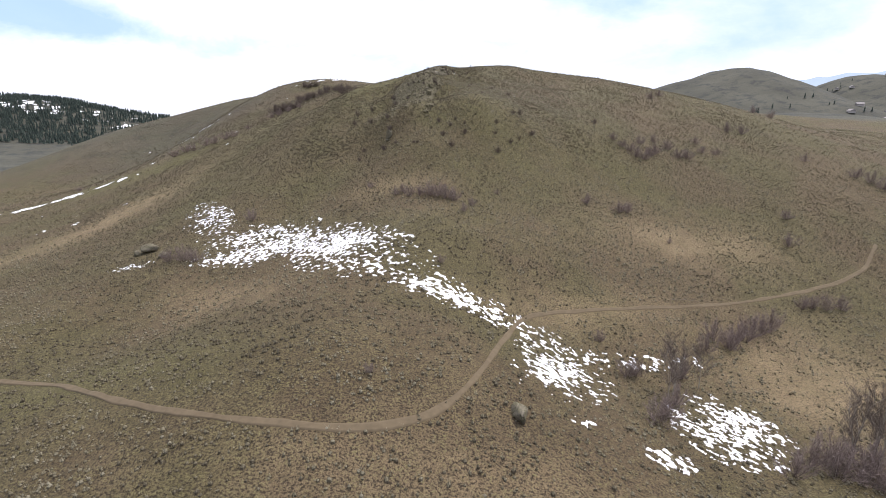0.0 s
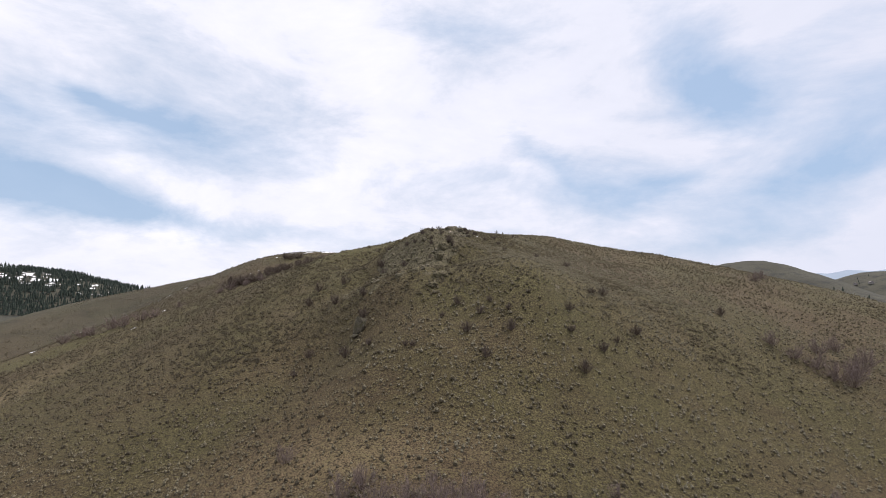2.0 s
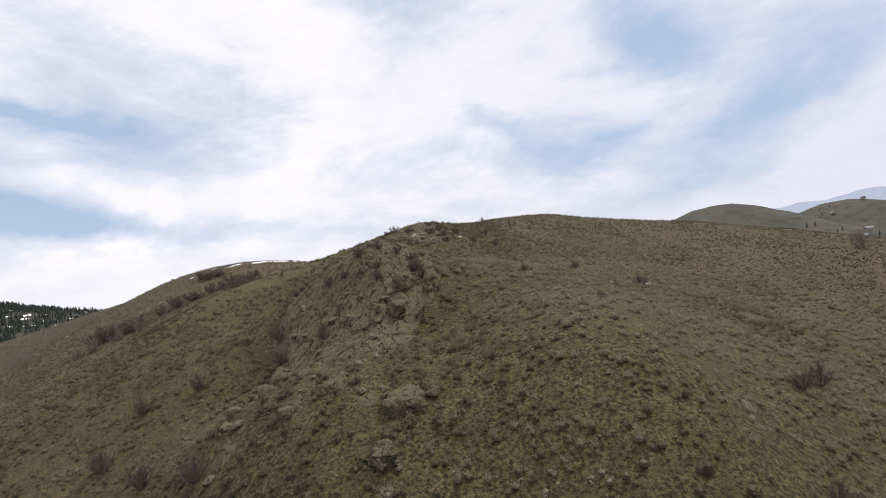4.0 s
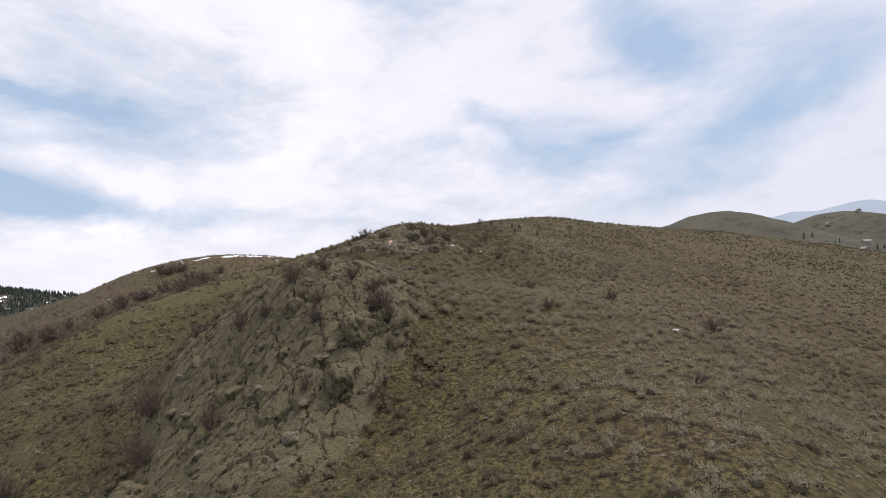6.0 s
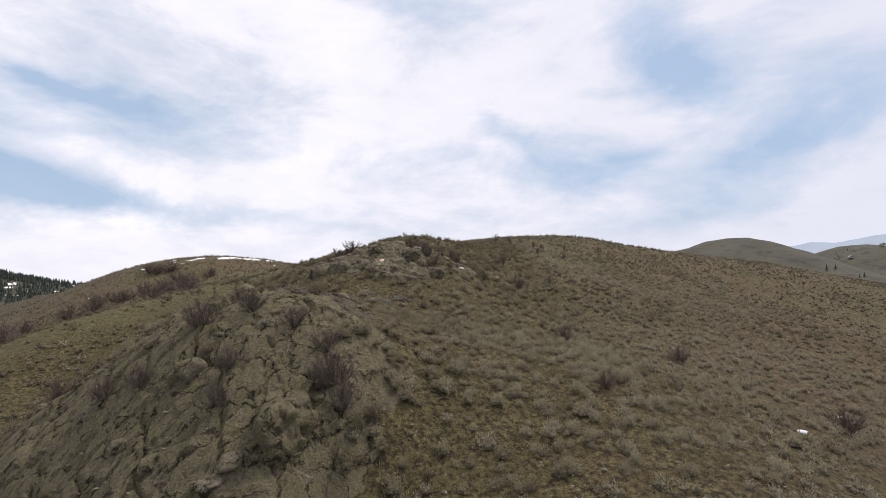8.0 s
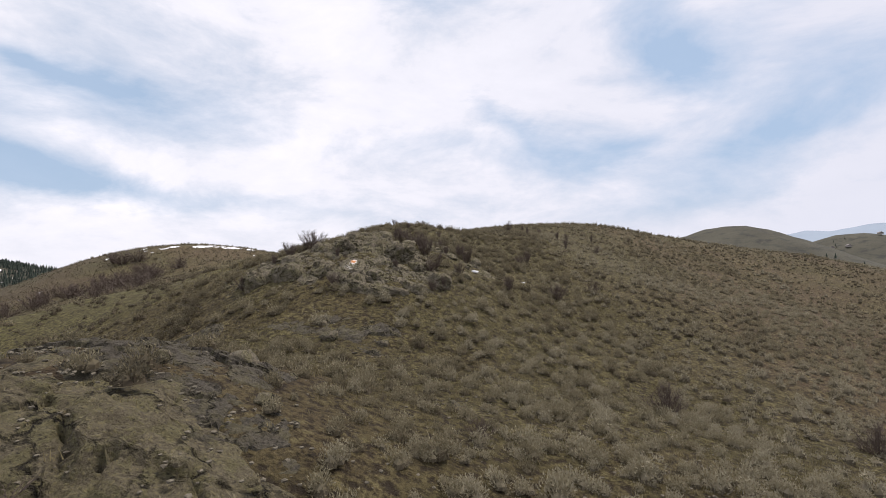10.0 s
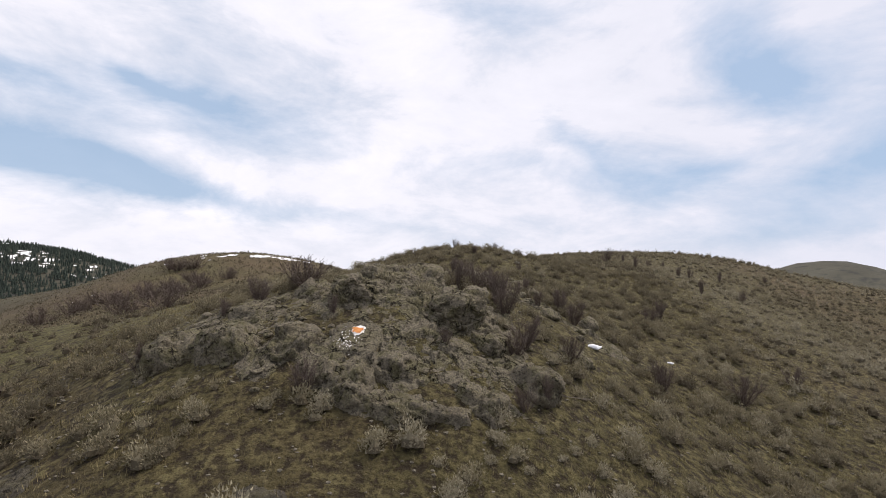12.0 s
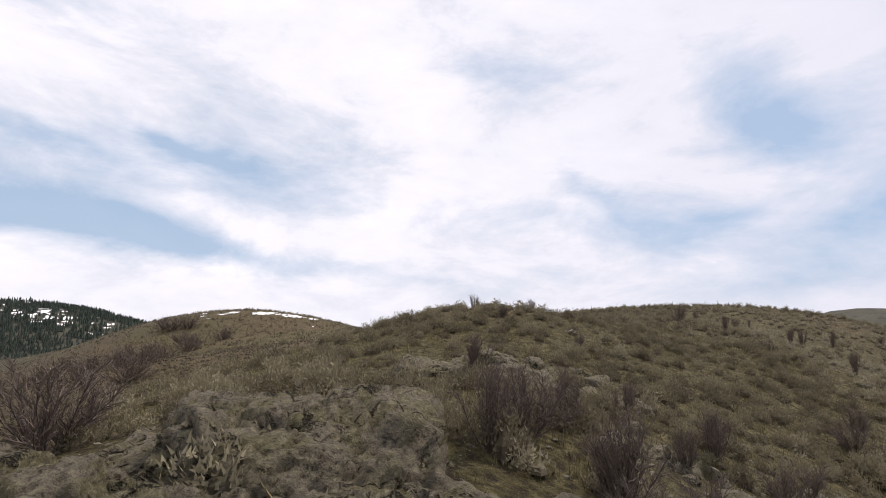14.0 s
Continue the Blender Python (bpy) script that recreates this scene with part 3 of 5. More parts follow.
def crag_lift(x, y, mask, seed, big, relief):
    wx, wy = x + fractal(x, y, 1.3, 3, seed) * 0.9, y + fractal(x, y, 1.3, 3, seed + 5) * 0.9
    e1, t1, du, dv = cells(wx, wy, big, seed + 10, 0.75, 28)
    e2, t2, eu, ev = cells(wx, wy, big * 0.36, seed + 20, 0.8, -15)
    e3, t3, gu, gv = cells(wx, wy, big * 0.15, seed + 30, 0.8, 35)
    step = (t1 - 0.5) * relief * 1.0 + (t2 - 0.5) * relief * 0.40 + (t3 - 0.5) * relief * 0.14
    tip = min(1.0, relief / 0.5)
    step = step + tip * (du * (np.modf(t1 * 7.13)[0] - 0.5) * 0.18 + dv * (np.modf(t1 * 3.71)[0] - 0.45) * 0.24 + eu * (np.modf(t2 * 5.3)[0] - 0.5) * 0.22 + gv * (t3 - 0.4) * 0.18)
    crack = -0.85 * relief * np.exp(-(e1 / (0.035 * big)) ** 2) - 0.32 * relief * np.exp(-(e2 / (0.018 * big)) ** 2) - 0.10 * relief * np.exp(-(e3 / (0.010 * big)) ** 2)
    rough = fractal(x, y, 0.6, 5, seed + 40, 0.62) * 0.30 * (0.4 + relief) + fractal(x, y, 2.5, 2, seed + 44) * 0.4 * relief
    return -0.30 + np.clip(mask * 1.6, 0, 1) * (0.30 + 0.20 * relief) + np.clip(mask * 1.3, 0, 1) * (step + crack + rough)


CRAG_ROOTS = []
MIDDLE_CRAG = [(-13.4, 162.0, 1.9, 2.6, 0), (-6.2, 163.0, 4.4, 2.4, 0), (-8.2, 160.2, 4.0, 3.0, 0), (-4.0, 160.0, 2.4, 2.6, -10), (-9.4, 156.6, 3.4, 2.8, 0), (-5.2, 156.4, 2.2, 2.4, 0), (-12.2, 159.6, 2.2, 3.0, 10), (-6.6, 153.4, 2.4, 2.0, 0)]


def dome_lift(x, y):
    """Height of the domed outcrop over the slope."""
    m = sum(blob(x, y, *p) for p in MIDDLE_CRAG) - 0.12 + fractal(x, y, 1.6, 4, 260) * 0.55
    return 0.72 * (1 - np.exp(-np.clip(m + 0.05, 0, 3) * 2.0))


def crag(name, spots, step, seed, big, relief, label, level=0.35, mat=None, patchy=0.75, lift=None):
    """A sheet of split bedrock over the spots, whose rim dips under the turf."""
    x0, x1 = min(p[0] - 1.7 * max(p[2:4]) for p in spots), max(p[0] + 1.7 * max(p[2:4]) for p in spots)
    y0, y1 = min(p[1] - 1.7 * max(p[2:4]) for p in spots), max(p[1] + 1.7 * max(p[2:4]) for p in spots)
    X, Y = np.meshgrid(np.arange(x0, x1, step), np.arange(y0, y1, step))
    m = sum(blob(X, Y, *p) for p in spots) + fractal(X, Y, 1.6, 4, seed + 60) * patchy
    m = m - level
    i = np.arange(X.size).reshape(X.shape)
    f = np.stack([i[:-1, :-1], i[:-1, 1:], i[1:, 1:], i[1:, :-1]], -1).reshape(-1, 4)
    f = f[(m.ravel()[f] > -0.08).all(1)]
    Z = ground_z(X, Y) + crag_lift(X, Y, np.clip(m, 0, 1), seed, big, relief)
    if lift is not None:
        Z = Z + lift(X, Y)
    flat = np.stack([X, Y, Z], -1).reshape(-1, 3)
    block = (cells(X, Y, big * 2.2, seed + 70, 0.9, 20)[1] * 9973).astype(int).ravel()[f[:, 0]]
    # faces that hang together within a cell are one block
    key = block[:, None].astype(np.int64) * flat.shape[0] + f
    nodes, local = np.unique(key, return_inverse=True)
    local = local.reshape(-1, 4)
    tag = np.arange(len(nodes))
    while True:
        low = tag[local].min(1)
        fresh = tag.copy()
        for c in range(4):
            np.minimum.at(fresh, local[:, c], low)
        fresh = fresh[fresh]
        if (fresh == tag).all():
            break
        tag = fresh
    island = tag[local[:, 0]]
    root = tagged(new(name, None), label, "rock outcrop")
    CRAG_ROOTS.append(root)
    for k in np.unique(island):
        part_faces = f[island == k]
        if len(part_faces) < 24:
            continue
        used, inv = np.unique(part_faces, return_inverse=True)
        ob = new("rock_block", mesh_from("rock_block", flat[used], inv.reshape(-1, 4), mat or M_ROCK, False))
        ob.parent = root
    return root


SUMMIT_CRAG = [(-3.6, 182.6, 3.4, 2.0, 0), (-0.6, 182.0, 2.3, 2.0, 20), (-6.6, 181.9, 2.0, 1.5, 10), (-1.2, 184.0, 2.6, 1.2, -8), (0.9, 181.8, 1.2, 2.0, 30), (-2.6, 180.2, 2.3, 1.0, 0)]
SPINE_CRAG = [(-13.2, 148.0, 1.7, 3.6, 10), (-13.4, 152.6, 1.6, 2.4, 0), (-14.0, 143.2, 1.5, 2.2, 0), (-5.5, 142.2, 1.4, 2.4, 10), (-6.5, 149.0, 1.8, 3.0, 0), (-9.5, 144.0, 1.0, 2.0, 0)]
SLAB_CRAG = [(-2.9, 176.8, 2.5, 1.3, 5), (-0.6, 176.3, 0.9, 0.6, 0), (-0.8, 175.1, 0.9, 0.6, 0), (-8.8, 177.8, 2.6, 1.1, -10), (-3.5, 166.4, 1.9, 1.3, 10), (-4.7, 167.8, 1.7, 1.2, 0), (-6.4, 169.2, 2.2, 1.4, 0), (-7.8, 167.0, 2.4, 1.6, 10), (-6.0, 172.4, 1.7, 0.9, 0), (-9.6, 171.0, 2.0, 1.2, 0), (-2.2, 166.1, 1.0, 0.7, 0), (-2.6, 168.5, 0.8, 0.6, 0), (-2.0, 164.6, 1.2, 0.9, 0), (1.6, 170.2, 0.8, 0.5, 0)]
UPPER_CRAG = [(-0.6, 191.6, 1.8, 1.1, 0), (1.6, 192.4, 1.4, 0.9, 0), (4.6, 186.4, 1.6, 1.4, 0), (2.6, 187.6, 1.2, 1.0, 0)]
RIGHT_CRAG = [(13.0, 138.5, 2.2, 2.6, 0), (17.5, 141.0, 1.8, 1.6, 0), (9.8, 141.5, 1.4, 1.6, 0)]
crag("rock_outcrop", SUMMIT_CRAG, 0.055, 100, 0.85, 0.20, "grey fractured bedrock outcrop with pale green lichen", 0.30, None, 0.95)
crag("rock_outcrop", MIDDLE_CRAG, 0.09, 200, 1.7, 0.30, "domed grey bedrock outcrop split by dark cracks", 0.12, M_MOSSY, 0.55, dome_lift)
crag("rock_outcrop", SPINE_CRAG, 0.14, 300, 1.9, 0.6, "steep weathered rock spine on the hillside", 0.5, M_MOSSY)
crag("rock_outcrop", SLAB_CRAG, 0.07, 400, 1.2, 0.20, "flat grey bedrock slab flush with the turf", 0.15, M_SLAB, 0.6)
crag("rock_outcrop", UPPER_CRAG, 0.09, 500, 1.0, 0.4, "low broken ledge of grey rock on the turf", 0.42)
crag("rock_outcrop", RIGHT_CRAG, 0.14, 600, 1.1, 0.4, "pale weathered ledge of rock on the slope", 0.5)


# ---- boulders ----
def boulder_mesh(name, seed, facets=16, flat=0.7, cuts=3):
    r = random.Random(seed)
    planes = []
    for _ in range(facets):
        n = Vector((r.gauss(0, 1), r.gauss(0, 1), r.gauss(0, 1) * 0.9)).normalized()
        planes.append((n, r.uniform(0.62, 1.0)))
    bm = bmesh.new()
    bmesh.ops.create_icosphere(bm, subdivisions=cuts, radius=1.0)
    for v in bm.verts:
        d = v.co.normalized()
        k = min([1.25] + [o / d.dot(n) for n, o in planes if d.dot(n) > 0.05])
        k = min(k, 1.25) + 0.10 * noise.fractal(d * 2.4 + Vector((seed, 0, 0)), 0.8, 2.1, 4)
        k += 0.035 * noise.fractal(d * 9.0 + Vector((0, seed, 0)), 0.8, 2.1, 3) if cuts > 4 else 0.0
        v.co = Vector((d.x * k, d.y * k, d.z * k * flat))
    me = bpy.data.meshes.new(name)
    bm.to_mesh(me)
    bm.free()
    me.materials.append(M_ROCK)
    for p in me.polygons:
        p.use_smooth = True
    return me


BOULDERS = [boulder_mesh("boulder", 11 + k, 13 + k % 5, 0.55 + 0.06 * k, 3) for k in range(7)]
rr = random.Random(77)


def ground_at(x, y):
    x, y = np.array([x]), np.array([y])
    return float((ground_z(x, y) + dome_lift(x, y))[0])


def boulder(x, y, size, lift=0.15, label="angular grey boulder crusted with lichen", group="", mesh=None, kind_name="boulder"):
    ob = new(kind_name, mesh or rr.choice(BOULDERS))
    ob.matrix_world = Matrix.Translation((x, y, ground_at(x, y) + size * lift)) @ Euler((rr.uniform(-0.3, 0.3), rr.uniform(-0.3, 0.3), rr.uniform(0, 6.28))).to_matrix().to_4x4() @ Matrix.Diagonal((size * rr.uniform(0.85, 1.2), size * rr.uniform(0.75, 1.1), size * rr.uniform(0.7, 1.0), 1))
    return tagged(ob, label, "boulder", group)


# jointed blocks of the outcrops
def block_mesh(seed, mat, cuts=3):
    r = random.Random(seed)
    planes = []
    for axis0 in ((1, 0, 0), (-1, 0, 0), (0, 1, 0), (0, -1, 0), (0, 0, 1), (0, 0, -1)):
        n = (Vector(axis0) + Vector((r.gauss(0, 0.22), r.gauss(0, 0.22), r.gauss(0, 0.16)))).normalized()
        planes.append((n, r.uniform(0.62, 0.85)))
    for _ in range(7):
        n = Vector((r.gauss(0, 1), r.gauss(0, 1), r.gauss(0.3, 0.8))).normalized()
        planes.append((n, r.uniform(0.74, 0.95)))
    bm = bmesh.new()
    bmesh.ops.create_icosphere(bm, subdivisions=cuts, radius=1.0)
    for v in bm.verts:
        d = v.co.normalized()
        k = min([1.1] + [o / d.dot(n) for n, o in planes if d.dot(n) > 0.05])
        q = d * k
        k += 0.07 * noise.fractal(q * 2.2 + Vector((seed, 0, 0)), 0.8, 2.1, 3) + 0.035 * noise.fractal(q * 8.0 + Vector((0, seed, 0)), 0.8, 2.1, 3)
        v.co = d * k
    me = bpy.data.meshes.new("rock_block")
    bm.to_mesh(me)
    bm.free()
    me.materials.append(mat)
    return me


BRIGHT_BLOCKS = [block_mesh(301 + k, M_ROCK) for k in range(9)]
SLAB_BLOCKS = [block_mesh(361 + k, M_SLAB) for k in range(5)]
MOSSY_BLOCKS = [block_mesh(321 + k, M_MOSSY) for k in range(6)]


def set_block(root, mesh, x, y, r0, proud, lean0, turn, flat):
    """A block let into the slope, its top standing proud by so much of its height."""
    ob = new("rock_block", mesh)
    ob.parent = root
    m = Euler((lean0 + rr.gauss(0, 0.12), rr.gauss(0, 0.12), 0)).to_matrix().to_4x4() @ Matrix.Rotation(turn, 4, "Z") @ Matrix.Diagonal((r0, r0 * rr.uniform(0.65, 0.95), r0 * flat, 1))
    ob.matrix_world = Matrix.Translation((x, y, ground_at(x, y) + proud - 0.72 * r0 * flat)) @ m


# the masses of solid rock: squarish domes split by joints, sunk into the slope
SPHERES = {}


def sphere_grid(cuts):
    if cuts not in SPHERES:
        bm = bmesh.new()
        bmesh.ops.create_icosphere(bm, subdivisions=cuts, radius=1.0)
        SPHERES[cuts] = np.array([tuple(v.co) for v in bm.verts]), np.array([[v.index for v in f.verts] for f in bm.faces])
        bm.free()
    return SPHERES[cuts]


def lattice3(c, seed):
    return lattice(c[:, 0] + 57 * c[:, 2], c[:, 1] + 131 * c[:, 2], seed)


def solid_noise(p, scale, octaves, seed, gain=0.55):
    total, amp, norm = 0, 1.0, 0
    for k in range(octaves):
        q = p / scale * 2 ** k + 11.7 * k
        c = np.floor(q)
        f = q - c
        f = f * f * (3 - 2 * f)
        v = 0
        for a in (0, 1):
            for b in (0, 1):
                for e in (0, 1):
                    w = (f[:, 0] if a else 1 - f[:, 0]) * (f[:, 1] if b else 1 - f[:, 1]) * (f[:, 2] if e else 1 - f[:, 2])
                    v = v + w * lattice3(c + np.array([a, b, e]), seed + k)
        total, norm, amp = total + amp * v, norm + amp, amp * gain
    return total / norm - 0.5


def solid_cells(p, size, seed):
    """Distance to the nearest joint between uneven blocks, and a number for the block."""
    q = p / size
    base = np.floor(q)
    best, second, tag = np.full(len(p), 9.0), np.full(len(p), 9.0), np.zeros(len(p))
    for a in (-1, 0, 1):
        for b in (-1, 0, 1):
            for e in (-1, 0, 1):
                c = base + np.array([a, b, e])
                at = c + np.stack([0.1 + 0.8 * lattice3(c, seed + n) for n in range(3)], -1)
                d = np.linalg.norm(q - at, axis=1)
                near = d < best
                second = np.where(near, best, np.minimum(second, d))
                tag = np.where(near, lattice3(c, seed + 5), tag)
                best = np.where(near, d, best)
    return (second - best) * size, tag


def rock_mass(root, x, y, proud, rx, ry, rz, turn, lean0, seed, joint, cuts, mat, square=3.4):
    d, faces = sphere_grid(cuts)
    r = np.random.default_rng(seed)
    k = (np.abs(d) ** square).sum(1) ** (-1 / square)
    for _ in range(14 if square < 5 else 8):
        n = r.normal(size=3) * np.array([1, 1, 0.8])
        n /= np.linalg.norm(n)
        side = d @ n
        k = np.where(side > 0.1, np.minimum(k, r.uniform(0.76, 1.02) / np.maximum(side, 0.1)), k)
    m = np.array((Matrix.Rotation(radians(turn), 3, "Z") @ Matrix.Rotation(lean0, 3, "X")))
    size = np.array([rx, ry, rz])
    p = (d * k[:, None] * size) @ m.T + np.array([x, y, ground_at(x, y) + proud - 0.86 * rz])
    n = (d / size) @ m.T
    n /= np.linalg.norm(n, axis=1)[:, None]
    small = min(rx, ry, rz)
    warped = p + np.stack([solid_noise(p, joint * 0.9, 3, 900 + 7 * e) for e in range(3)], -1) * joint * 0.7
    e1, t1 = solid_cells(warped * np.array([1, 1, 1.35]), joint, 40)
    e2, t2 = solid_cells(warped * np.array([1, 1, 1.2]), joint * 0.36, 60)
    out = 0.26 * small * solid_noise(p, small * 1.2, 4, seed) + 0.24 * joint * solid_noise(p, 0.45 * joint, 6, 77, 0.66)
    out = out + (t1 - 0.5) * 0.30 * joint + (t2 - 0.5) * 0.12 * joint
    out = out - 0.20 * joint * np.exp(-(e1 / (0.034 * joint)) ** 2) - 0.07 * joint * np.exp(-(e2 / (0.022 * joint)) ** 2)
    ob = new("rock_mass", mesh_from("rock_mass", p + n * out[:, None], faces, mat))
    ob.parent = root
    return ob


SUMMIT_MASSES = [
    (-3.75, 183.65, 0.30, 0.95, 0.75, 0.62, -8), (-2.45, 183.45, 0.40, 0.85, 0.75, 0.68, 5), (-1.70, 184.35, 0.40, 1.10, 0.90, 0.62, 10), (-0.35, 183.15, 0.42, 1.05, 0.72, 0.78, -24), (0.75, 182.60, 0.25, 0.62, 0.60, 0.58, -30),
    (-6.60, 181.50, 0.34, 1.00, 0.80, 0.95, 12), (-5.05, 181.00, 0.34, 1.05, 0.80, 0.92, -6), (-5.10, 182.45, 0.20, 1.10, 0.80, 0.70, 8), (-3.70, 180.80, 0.22, 0.66, 0.60, 0.72, 15), (-2.35, 179.75, 0.28, 0.85, 0.65, 0.88, -10),
    (-1.40, 180.40, 0.24, 0.56, 0.60, 0.62, 20), (-0.80, 179.45, 0.18, 1.15, 0.60, 0.66, 4), (0.72, 180.20, 0.24, 0.66, 0.65, 0.78, -8), (1.72, 181.20, 0.28, 0.76, 0.66, 0.88, -20), (3.0, 183.9, 0.12, 0.70, 0.55, 0.5, 10),
]
for k, (x, y, proud, rx, ry, rz, turn) in enumerate(SUMMIT_MASSES):
    wall = k < 5
    rock_mass(CRAG_ROOTS[0], x, y - (0.28 if wall else 0.0), proud - (0.14 if wall else 0.12), rx * 1.12, ry * 1.1, rz, turn, 0.30 if wall else 0.22, 700 + k, 0.55, 6 if k < 4 else 5, M_ROCK, 6.0 if wall else 3.4)
rock_mass(CRAG_ROOTS[1], -3.5, 159.5, 0.25, 1.05, 1.7, 1.6, 12, 0.3, 740, 0.9, 5, M_MOSSY)
rock_mass(CRAG_ROOTS[1], -4.4, 157.2, 0.12, 0.9, 1.7, 1.5, 18, 0.3, 746, 0.9, 5, M_MOSSY)
UPPER_MASSES = [(-1.2, 190.6, 0.18, 1.2, 0.7, 0.7, 5), (0.6, 190.9, 0.2, 1.1, 0.7, 0.7, -8), (2.2, 190.6, 0.15, 0.9, 0.6, 0.6, 10), (-0.2, 192.6, 0.1, 1.2, 0.7, 0.6, 0)]
for k, (x, y, proud, rx, ry, rz, turn) in enumerate(UPPER_MASSES):
    rock_mass(CRAG_ROOTS[4], x, y, proud, rx, ry, rz, turn, 0.3, 820 + k, 0.45, 5, M_ROCK)
SPINE_MASSES = [(-13.7, 155.6, 0.5, 1.3, 1.3, 2.0, 10), (-7.6, 144.0, 0.3, 1.2, 1.6, 1.2, -10), (-13.6, 152.0, 0.4, 1.1, 1.4, 1.4, 5), (-3.5, 141.8, 0.25, 1.4, 1.4, 1.0, 12), (-12.9, 147.8, 0.55, 0.9, 1.2, 1.2, 8), (-4.6, 138.6, 0.4, 0.8, 0.9, 0.9, 0), (-9.6, 148.5, 0.3, 1.3, 1.8, 1.2, 15)]
for k, (x, y, proud, rx, ry, rz, turn) in enumerate(SPINE_MASSES):
    rock_mass(CRAG_ROOTS[2], x, y, proud, rx, ry, rz, turn, 0.4, 780 + k, 0.9, 5, M_MOSSY)
for root, spots, meshes, count, lo, hi, lean0 in ((CRAG_ROOTS[0], SUMMIT_CRAG, BRIGHT_BLOCKS, 70, 0.10, 0.34, 0.35), (CRAG_ROOTS[1], MIDDLE_CRAG, MOSSY_BLOCKS, 24, 0.2, 0.6, 0.3), (CRAG_ROOTS[3], SLAB_CRAG, SLAB_BLOCKS, 10, 0.12, 0.35, 0.1)):
    for k in range(count):
        sx0, sy0, rx0, ry0, _ = spots[k % len(spots)]
        a, q = rr.uniform(0, 6.28), math.sqrt(rr.uniform(0.02, 1.0))
        x, y = sx0 + math.cos(a) * rx0 * q * 1.05, sy0 + math.sin(a) * ry0 * q * 1.05
        r0 = lo + (hi - lo) * rr.random() ** 2
        set_block(root, rr.choice(meshes), x, y, r0, 0.03 + (0.05 if r0 > 0.45 else 0.15) * r0, lean0, rr.gauss(0.4, 0.35), rr.uniform(0.55, 0.9))
# the tall slab on the west slope, and lone boulders lower down
slab = new("boulder", BRIGHT_BLOCKS[4])
slab.matrix_world = Matrix.Translation((-14.5, 134.9, ground_at(-14.5, 134.9) + 0.7)) @ Euler((0.15, 0.25, 0.3)).to_matrix().to_4x4() @ Matrix.Diagonal((1.0, 0.6, 1.75, 1))
tagged(slab, "tall upright slab of lichen-covered grey rock", "boulder")
boulder(-14.9, 134.4, 0.6, 0.3)
boulder(-60.4, 97.8, 1.7, 0.45, "large pale weathered boulder standing in the sagebrush")
boulder(-62.3, 96.8, 1.0, 0.3)
boulder(6.4, 38.8, 1.1, 0.25, "low pale boulder beside the footpath")
boulder(-55.0, 93.0, 1.1, 0.3)
for spots, count, lo, hi, group in ((SUMMIT_CRAG, 50, 0.06, 0.22, "boulders on the summit outcrop"), (MIDDLE_CRAG, 22, 0.15, 0.45, "boulders on the domed outcrop"), (SPINE_CRAG, 18, 0.2, 0.6, "boulders along the rock spine"), (SLAB_CRAG, 12, 0.12, 0.3, "boulders round the flat slabs"), (UPPER_CRAG, 18, 0.15, 0.4, "boulders on the upper ledge")):
    for k in range(count):
        sx0, sy0, rx0, ry0, _ = spots[k % len(spots)]
        a, q = rr.uniform(0, 6.28), rr.uniform(0.3, 1.15)
        bx, by = sx0 + math.cos(a) * rx0 * q, sy0 + math.sin(a) * ry0 * q
        if math.hypot(bx, by - 180.2) < 1.6:
            continue
        boulder(bx, by, rr.uniform(lo, hi) * (1.25 if q > 0.8 else 0.9), 0.05, group=group)

# the splash of old paint and its flakes on the summit rock
PAINT_X, PAINT_Y = -2.22, 180.75


def paint_patch(name, cx, cy, rx, ry, mat, lift, seed, label, parent=None):
    n = 22 if rx < 0.1 else 56
    X, Y = np.meshgrid(np.linspace(-1, 1, n), np.linspace(-1, 1, n))
    keep = np.hypot(X, Y) + fractal(X * 1.0 + seed, Y * 1.0, 0.5, 3, seed) * 0.9 < 0.74
    i = np.arange(n * n).reshape(n, n)
    f = np.stack([i[:-1, :-1], i[:-1, 1:], i[1:, 1:], i[1:, :-1]], -1).reshape(-1, 4)
    f = f[keep.ravel()[f].all(1)]
    used, inv = np.unique(f, return_inverse=True)
    gx0, gy0 = cx + X * rx, cy + Y * ry
    z = painted_top(gx0, gy0) + lift
    me = mesh_from(name, np.stack([gx0, gy0, z], -1).reshape(-1, 3)[used], inv.reshape(-1, 4), mat)
    ob = new(name, me)
    ob.parent = parent
    if label:
        ob["label"] = label
    return ob


base_z = 55.52


def painted_top(x, y):
    return base_z + (y - PAINT_Y) * 0.75 - ((x - PAINT_X) ** 2) * 0.35 + fractal(x, y, 0.12, 3, 71) * 0.04


